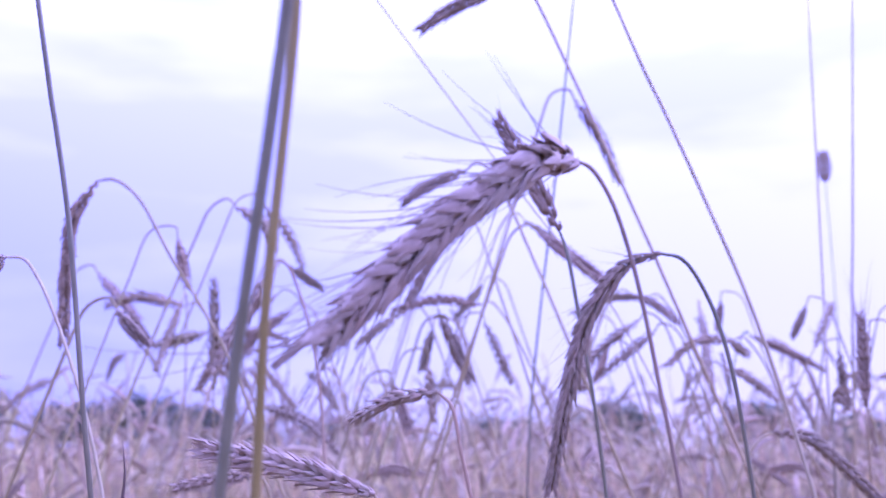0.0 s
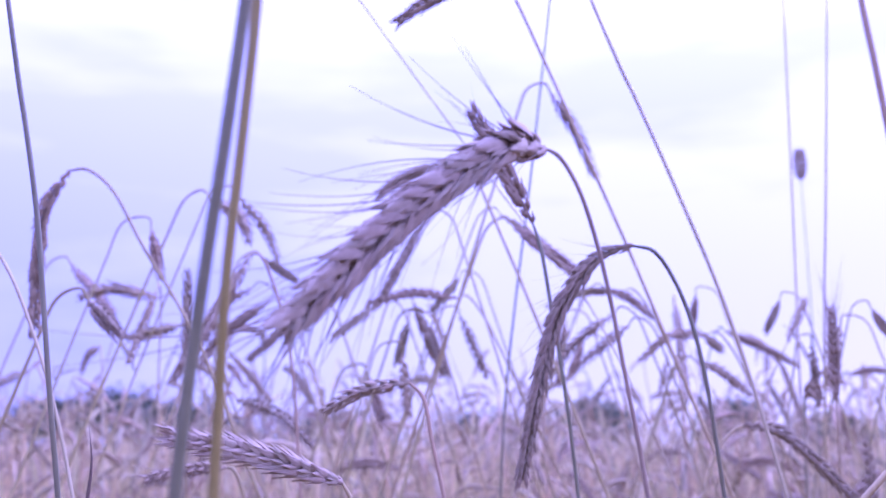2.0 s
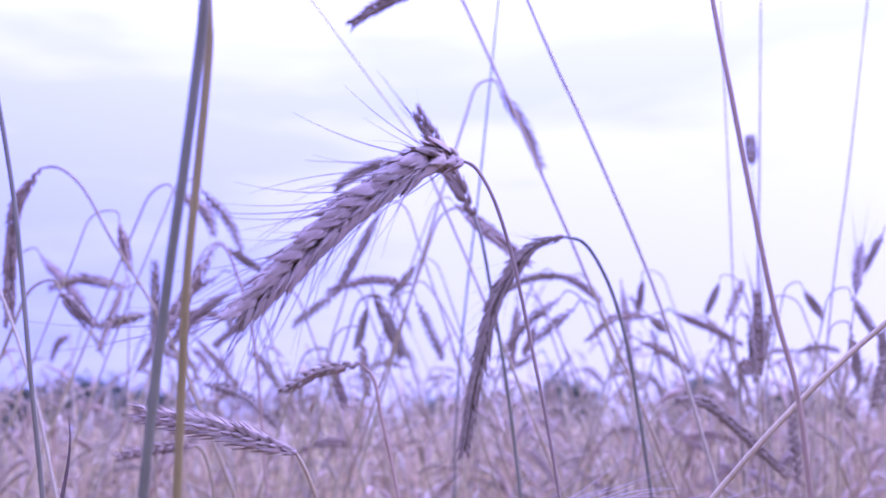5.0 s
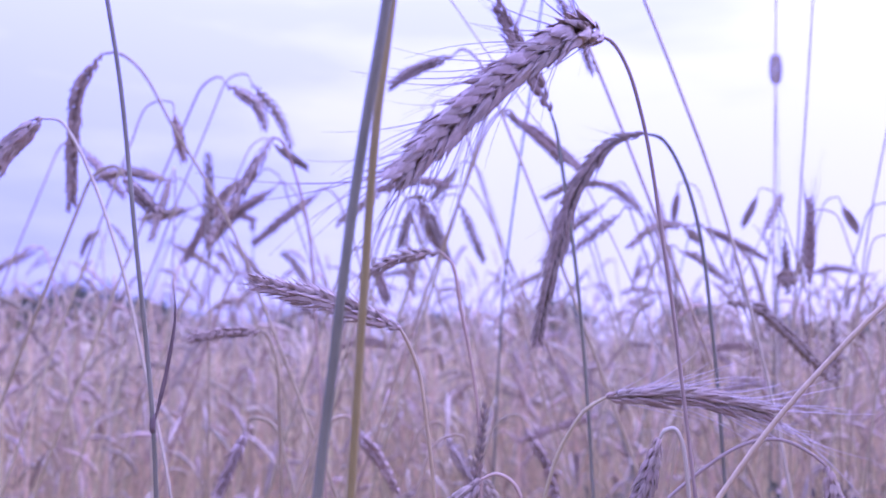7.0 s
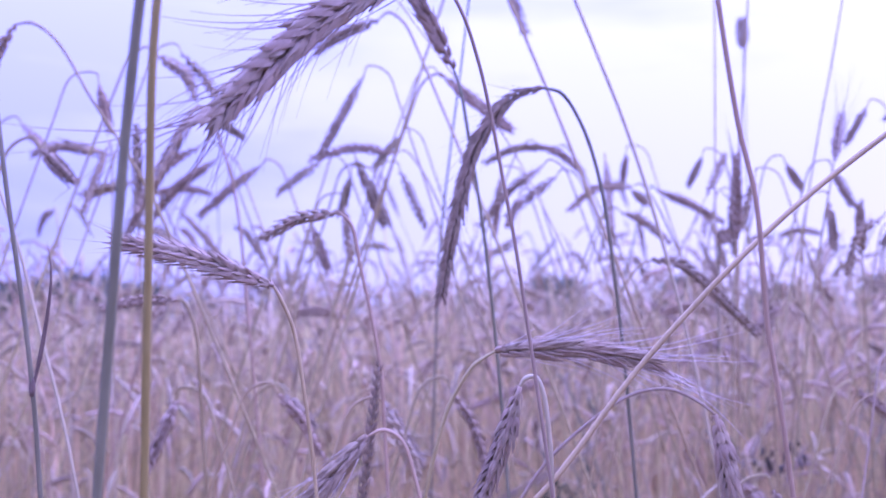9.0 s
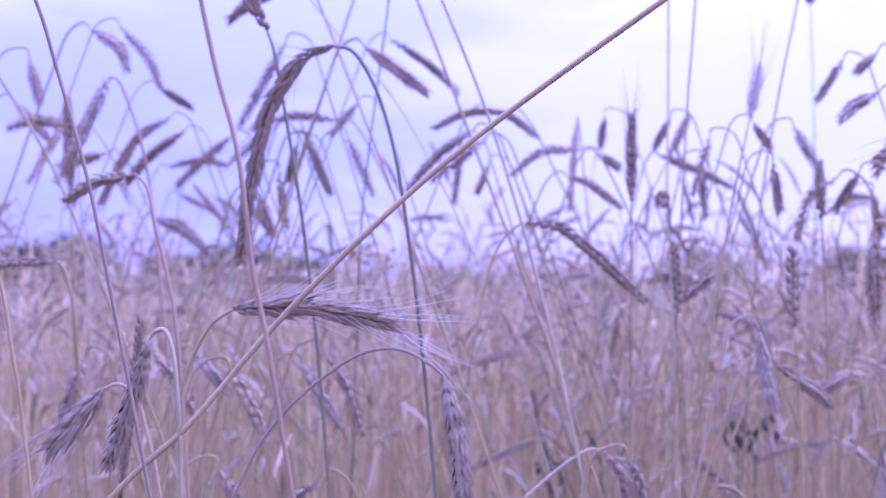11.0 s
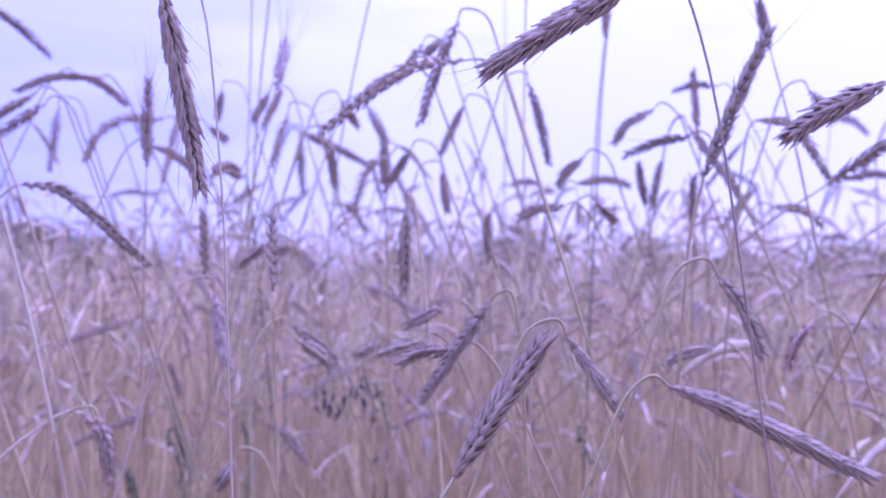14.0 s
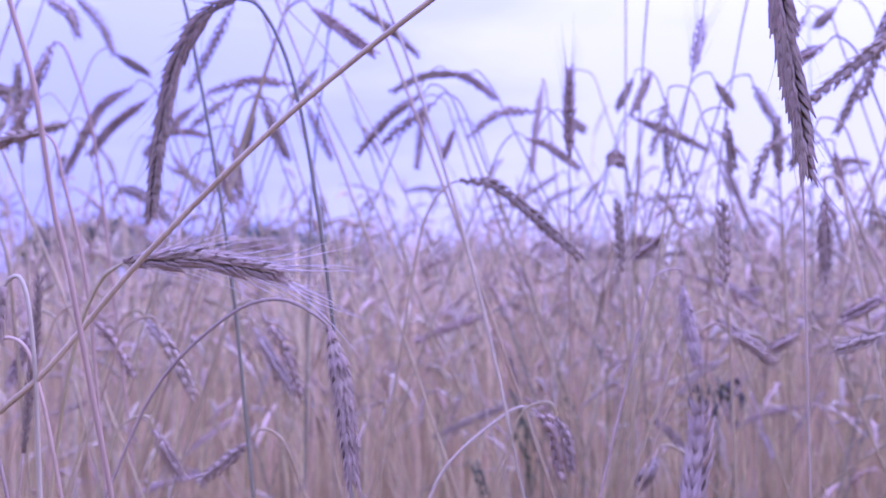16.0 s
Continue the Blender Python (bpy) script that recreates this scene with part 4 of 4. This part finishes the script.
# ---- plants of the stand nearest to the clearing, each a thing of its own ----
def stand_prototypes():
    made = []
    for k in range(14):
        rng = random.Random(100 + k)
        h = 1.0
        a = rng.uniform(0, 2 * math.pi)
        droop = rng.choice((-1.1, -0.8, -0.5, -0.2, 0.1, 0.5, 1.2))
        length = rng.uniform(0.07, 0.11)
        way = unit((math.cos(a), math.sin(a), droop))
        base = np.array((0, 0, h))
        tip = base + way * length - np.array((0, 0, 0.012))
        p = rye(base, tip, sag=rng.uniform(0.0, 0.010), width=rng.uniform(0.0082, 0.0105),
                husks=rng.choice((EAR, EAR_MID, EAR_MID, EAR_DARK)), straw=rng.choice((STRAW, STRAW, STRAW_PALE, STRAW_GREEN, STRAW_RED)),
                straw_width=rng.uniform(0.0017, 0.0025), lean=rng.uniform(0, 1), seed=200 + k,
                label="dry rye plant with a nodding ear among the stand")
        made.append(p)
    return made


stand_rng = random.Random(5)
prototypes = stand_prototypes()
for k in range(200):
    p = prototypes[k % len(prototypes)]
    d = 1.40 + 1.60 * stand_rng.random() ** 0.8
    a = stand_rng.uniform(-0.60, 0.62)
    x, y = 0.3 + d * math.sin(a), 0.05 + d * math.cos(a)
    high = min(1.50, max(0.90, stand_rng.gauss(1.20 + 0.05 * d, 0.12)))
    if 80 <= k < 160:                                # the tallest, whose ears stand over the rest
        d = 1.25 + 1.35 * stand_rng.random()
        x, y = 0.3 + d * math.sin(a), 0.05 + d * math.cos(a)
        high = min(1.56, max(1.26, stand_rng.gauss(1.40, 0.07)))
    if k >= 160:                                     # the nearest rank, its ears below the eye
        d = 1.15 + 0.85 * stand_rng.random()
        x, y = 0.3 + d * math.sin(a), 0.05 + d * math.cos(a)
        high = min(1.24, max(0.88, stand_rng.gauss(1.07, 0.10)))
    m = pose(x, y, 0, stand_rng.uniform(-3, 3), stand_rng.uniform(-3, 3), stand_rng.uniform(0, 360)) @ Matrix.Diagonal((1.0, 1.0, high, 1.0))
    c = copy_thing(p, m)
    c.scale = (1.0, 1.0, high)
for k, p in enumerate(prototypes):
    p.location = (-0.9 + 0.19 * k, 2.4 + 0.11 * (k % 5), 0)


# ---- the stand beyond, too many to count ----
def simple_plant(stems, ears, leaves, rng, x, y, high, sides, steps, ear_steps, fat=1.0):
    a = rng.uniform(0, 2 * math.pi)
    lean = rng.uniform(0.0, 0.10) * high
    c, s = math.cos(a), math.sin(a)
    top = np.array((x + c * lean, y + s * lean, high))
    droop = rng.choice((-1.1, -0.7, -0.4, -0.1, 0.3, 0.9, 1.8))
    length = rng.uniform(0.06, 0.11)
    w = unit((c, s, droop))
    neck = top + unit((c, s, 0.25)) * 0.022 if droop < 0.15 else top
    sp = spline([(x, y, 0.0), (x + c * lean * 0.35, y + s * lean * 0.35, high * 0.6), top - (c * 0.01, s * 0.01, 0.03), neck], steps)
    r = rng.uniform(0.0009, 0.0013) * fat
    tube(stems, sp, [r] * (steps + 1), sides, False)
    e = spline([neck, neck + w * length * 0.5 + np.array((0, 0, 0.008)), neck + w * length - np.array((0, 0, 0.006))], ear_steps)
    q = rng.uniform(0.0036, 0.0050) * fat
    rad = [q * (0.35 + 0.65 * min(1, 4 * i / ear_steps)) * (1.0 if i % 2 else 0.68) * (1 if i < 0.6 * ear_steps else 1.25 - 0.95 * (i - 0.6 * ear_steps) / (0.4 * ear_steps) - 0.25) for i in range(ear_steps + 1)]
    tube(ears, e, [max(0.0006, v) for v in rad], 5 if sides > 3 else 4)
    if rng.random() < 0.11:
        b = rng.uniform(0, 2 * math.pi)
        f = rng.uniform(0.35, 0.8)
        o = np.array((x + c * lean * 0.35, y + s * lean * 0.35, high * f))
        l = rng.uniform(0.06, 0.17)
        d = np.array((math.cos(b), math.sin(b), 0))
        sp = [o, o + d * l * 0.4 + np.array((0, 0, l * rng.uniform(0.1, 0.6))), o + d * l + np.array((0, 0, l * rng.uniform(-0.7, 0.3)))]
        n = 4
        pp = spline(sp, n)
        side = unit(np.cross(d, (0, 0, 1)))
        pts = []
        wd = rng.uniform(0.0006, 0.0013) * fat
        for i in range(n + 1):
            h = wd * (1 - (i / n) ** 2) + 0.0002
            pts += [pp[i] - side * h, pp[i] - (0, 0, 0.0006), pp[i] + side * h]
        leaves.add(pts, [(3 * i + k, 3 * i + (k + 1) % 3, 3 * i + 3 + (k + 1) % 3, 3 * i + 3 + k) for i in range(n) for k in range(3)])


def stand(name, d0, d1, count, mean, spread, top, sides, steps, ear_steps, fat, seed, wide=0.66, behind=False):
    rng = random.Random(seed)
    nrng = np.random.RandomState(seed)
    kinds = 26
    each = count // kinds
    whole = new(name)
    grown = {"stems": ([], []), "ears": ([], []), "leaves": ([], [])}
    offset = {k: 0 for k in grown}
    for _ in range(kinds):
        one = {k: Shape() for k in grown}
        simple_plant(one["stems"], one["ears"], one["leaves"], rng, 0.0, 0.0, 1.0, sides, steps, ear_steps, fat)
        d = np.sqrt(d0 * d0 + (d1 * d1 - d0 * d0) * nrng.rand(each))
        a = nrng.uniform(-wide, wide, each) if not behind else nrng.uniform(wide, 2 * math.pi - wide, each)
        turned = nrng.uniform(0, 2 * math.pi, each)
        high = np.clip(nrng.normal(mean, spread, each), 0.6, top)
        c, s = np.cos(turned), np.sin(turned)
        for k, shape in one.items():
            if not shape.v:
                continue
            p = np.array(shape.v)
            x = p[None, :, 0] * c[:, None] - p[None, :, 1] * s[:, None] + (0.3 + d * np.sin(a))[:, None]
            y = p[None, :, 0] * s[:, None] + p[None, :, 1] * c[:, None] + (0.05 + d * np.cos(a))[:, None]
            z = p[None, :, 2] + (high - 1.0)[:, None] * np.minimum(1.0, p[None, :, 2] / 0.85)
            grown[k][0].append(np.stack([x, y, z], axis=-1).reshape(-1, 3))
            for size in (3, 4, 5):
                f = np.array([q for q in shape.f if len(q) == size], dtype=np.int64)
                if len(f):
                    f = (f[None] + (np.arange(each) * len(p))[:, None, None]).reshape(-1, size) + offset[k]
                    grown[k][1].append(f)
            offset[k] += each * len(p)
    for k, material in (("stems", STAND_STEM), ("ears", STAND_EAR), ("leaves", STAND_LEAF)):
        me = bpy.data.meshes.new(k)
        v = np.concatenate(grown[k][0])
        loops = np.concatenate([f.ravel() for f in grown[k][1]])
        sizes = np.concatenate([np.full(len(f), f.shape[1]) for f in grown[k][1]])
        me.vertices.add(len(v))
        me.vertices.foreach_set("co", v.astype(np.float32).ravel())
        me.loops.add(len(loops))
        me.loops.foreach_set("vertex_index", loops.astype(np.int32))
        me.polygons.add(len(sizes))
        me.polygons.foreach_set("loop_start", np.concatenate([[0], np.cumsum(sizes)[:-1]]).astype(np.int32))
        me.polygons.foreach_set("loop_total", sizes.astype(np.int32))
        me.update(calc_edges=True)
        me.materials.append(material)
        part(k, me, whole)["kind"] = "stuff"
    return tagged(whole, "dense stand of dry straw-coloured ripe rye", "rye field", kind="stuff")


stand("rye_stand", 1.60, 3.0, 2550, 1.13, 0.13, 1.44, 4, 6, 11, 0.95, 21)
stand("rye_stand", 1.8, 5.2, 1300, 1.37, 0.08, 1.62, 4, 6, 11, 1.05, 25)
stand("rye_stand", 3.0, 6.5, 6400, 1.17, 0.12, 1.52, 3, 4, 7, 1.1, 22)
stand("rye_stand", 6.5, 22.0, 8000, 1.14, 0.10, 1.45, 3, 2, 4, 1.5, 23)
stand("rye_stand", 1.0, 6.5, 6200, 1.13, 0.12, 1.42, 3, 3, 4, 1.4, 24, wide=0.66, behind=True)
stand("rye_stand", 0.25, 1.62, 1300, 0.76, 0.07, 0.86, 3, 4, 8, 1.0, 26, wide=math.pi)


def canopy_height(x, y):
    return 0.95 + 0.10 * noise.noise((x * 1.3, y * 0.7, 0.0)) + 0.06 * noise.noise((x * 4.1, y * 2.3, 3.0)) + 0.35 * noise.noise((x * 0.02, y * 0.012, 9.0)) * min(1, y / 300)


far = sheet("far_rye_field", -420, 420, 9.0, 460, 420, 180, canopy_height, CANOPY, False)
tagged(far, "far field of ripe straw-coloured rye", "rye field", kind="stuff")


# ---- trees and hedge beyond the field ----
def tree(x, y, high, wide, seed, clumps=70):
    rng = random.Random(seed)
    root = new("tree")
    root.location = (x, y, 0)
    t = Shape()
    tube(t, spline([(0, 0, -0.1), (0.1 * wide * 0.2, 0, high * 0.3), (0, 0.1, high * 0.75)], 6), [wide * 0.05 * (1 - 0.11 * i) for i in range(7)], 8)
    for k in range(6):
        a = rng.uniform(0, 6.28)
        z = high * rng.uniform(0.2, 0.5)
        tube(t, spline([(0, 0, z), (math.cos(a) * wide * 0.2, math.sin(a) * wide * 0.2, z + high * 0.12), (math.cos(a) * wide * 0.38, math.sin(a) * wide * 0.38, z + high * 0.22)], 4),
             [wide * 0.018 * (1 - 0.18 * i) for i in range(5)], 5)
    part("trunk", t.mesh("trunk", BARK), root)
    c = Shape()
    for k in range(clumps):
        a, b = rng.uniform(0, 6.28), rng.uniform(-0.55, 1.0)
        r = math.sqrt(max(0, 1 - max(0, b) ** 2)) * rng.uniform(0.35, 1.0) ** 0.6
        o = np.array((math.cos(a) * r * wide * 0.5, math.sin(a) * r * wide * 0.5, high * (0.55 + 0.40 * b * rng.uniform(0.7, 1.08))))
        g = wide * rng.uniform(0.06, 0.13)
        for _ in range(60):
            q = o + np.array([rng.gauss(0, 1) * g * 0.7 for _ in range(3)])
            n = unit([rng.gauss(0, 1) for _ in range(3)])
            u = unit(np.cross(n, (0.3, 0.5, 0.8)))
            w = np.cross(n, u)
            e = rng.uniform(0.25, 0.5)
            c.add([q - u * e, q - w * e * 0.55 + n * 0.03, q + u * e, q + w * e * 0.55 + n * 0.03], [(0, 1, 2, 3)])
    part("crown", c.mesh("crown", LEAVES, False), root)
    return tagged(root, "round leafy tree at the far edge of the field", "tree", "trees at the field's edge")


for k, (x, y, h, w) in enumerate(TREES):
    tree(x, y, h, w, 300 + k)


# ---- other plants among the rye ----
def timothy(x, y, z, seed=0):
    """A grass with a short, dense, upright head."""
    plant = new("timothy_grass")
    plant.location = (x, y, 0)
    s = Shape()
    tube(s, bent([(0, 0, z), (0.004, 0.01, z - 0.3), (-0.012, 0.02, z * 0.4), (-0.03, 0.03, -0.02)], 5), [0.0010] * 5 + [0.0014] * 11, 6)
    part("stem", s.mesh("stem", STRAW_GREEN), plant)
    h = Shape()
    rng = random.Random(seed)
    for i in range(22):
        for k in range(9):
            a = 2 * math.pi * (k + 0.5 * (i % 2)) / 9
            t = i / 21
            r = 0.0088 * math.sin(math.pi * (0.12 + 0.8 * t)) ** 0.6
            hp, hf = husk(4, 1, 0.008, 0.003, 0.003, 0.001)
            m = turn((0, 0, 1), a) @ turn((0, 1, 0), 0.55)
            h.add(hp @ m.T + np.array((math.cos(a) * r, math.sin(a) * r, z + 0.058 * t)), hf)
    tube(h, [(0, 0, z - 0.002), (0, 0, z + 0.058)], [0.005, 0.004], 6)
    part("head", h.mesh("head", EAR_DARK, False), plant)
    return tagged(plant, "tall grass with a dense dark upright head", "grass")


timothy(*TIMOTHY, 1)


def weed(x, y, z, seed, count=16):
    """A dark-leaved weed climbing between the straws."""
    rng = random.Random(seed)
    plant = new("weed")
    plant.location = (x, y, 0)
    s = Shape()
    way = bent([(0, 0, z + 0.03), (0.02, 0, z - 0.03), (-0.02, 0.02, z * 0.5), (0, 0, -0.01)], 6)
    tube(s, way, [0.0012] * len(way), 5)
    part("stem", s.mesh("stem", WEED), plant)
    lf = blade_shape([(0, 0, 0), (0.012, 0, 0.004), (0.028, 0, -0.004)], 0.010, 6, 0.2).mesh("leaf", WEED)
    for k in range(count):
        q = way[int(k * 0.55)]
        ob = part("leaf", lf, plant)
        ob.matrix_basis = pose(*q, rng.uniform(-40, 40), rng.uniform(10, 80), rng.uniform(0, 360)) @ Matrix.Scale(rng.uniform(0.30, 0.55), 4)
    return tagged(plant, "dark green weed climbing between dry rye stems", "weed", "weeds between the rye")


for k, (x, y, z) in enumerate(WEEDS):
    weed(x, y, z, 40 + k)


def wild_oat(x, y, z, seed):
    """A thin grass with a loose head of dark drooping spikelets on hair-thin branches."""
    rng = random.Random(seed)
    plant = new("wild_oat")
    plant.location = (x, y, 0)
    s = Shape()
    way = bent([(0.0, 0, z + 0.012), (-0.012, 0, z), (-0.028, 0.004, z - 0.06), (-0.045, 0.01, z * 0.5), (-0.05, 0.01, -0.01)], 6)
    tube(s, way, [0.0005 + 0.0006 * min(1, i / 8) for i in range(len(way))], 6)
    part("stem", s.mesh("stem", STRAW), plant)
    drop = Shape()
    for side in (-1, 1):
        hp, hf = husk(6, 4, 0.80, 0.24, 0.20, 0.06)
        drop.add(hp @ turn((1, 0, 0), math.pi + side * 0.16).T, hf)
    spikelet_mesh = drop.mesh("spikelet", OAT)
    for k in range(15):
        q = np.asarray(way[min(len(way) - 1, k // 2)])
        out = np.array((rng.uniform(-0.020, 0.032), rng.uniform(-0.012, 0.012), rng.uniform(-0.024, 0.004)))
        twig = Shape()
        tube(twig, spline([q, q + out * 0.5 + np.array((0, 0, 0.006)), q + out], 5), [0.0002] * 6, 4)
        branch = part("branch", twig.mesh("branch", STRAW), plant)
        ob = part("spikelet", spikelet_mesh, branch, "dark drooping oat spikelet")
        ob.matrix_basis = pose(*(q + out), rng.uniform(-22, 22), rng.uniform(-22, 22), rng.uniform(0, 360)) @ Matrix.Scale(0.017 * rng.uniform(0.8, 1.2), 4)
    return tagged(plant, "thin wild oat with dark drooping spikelets among the rye", "wild oat")


wild_oat(0.500, 1.137, 1.142, 3)
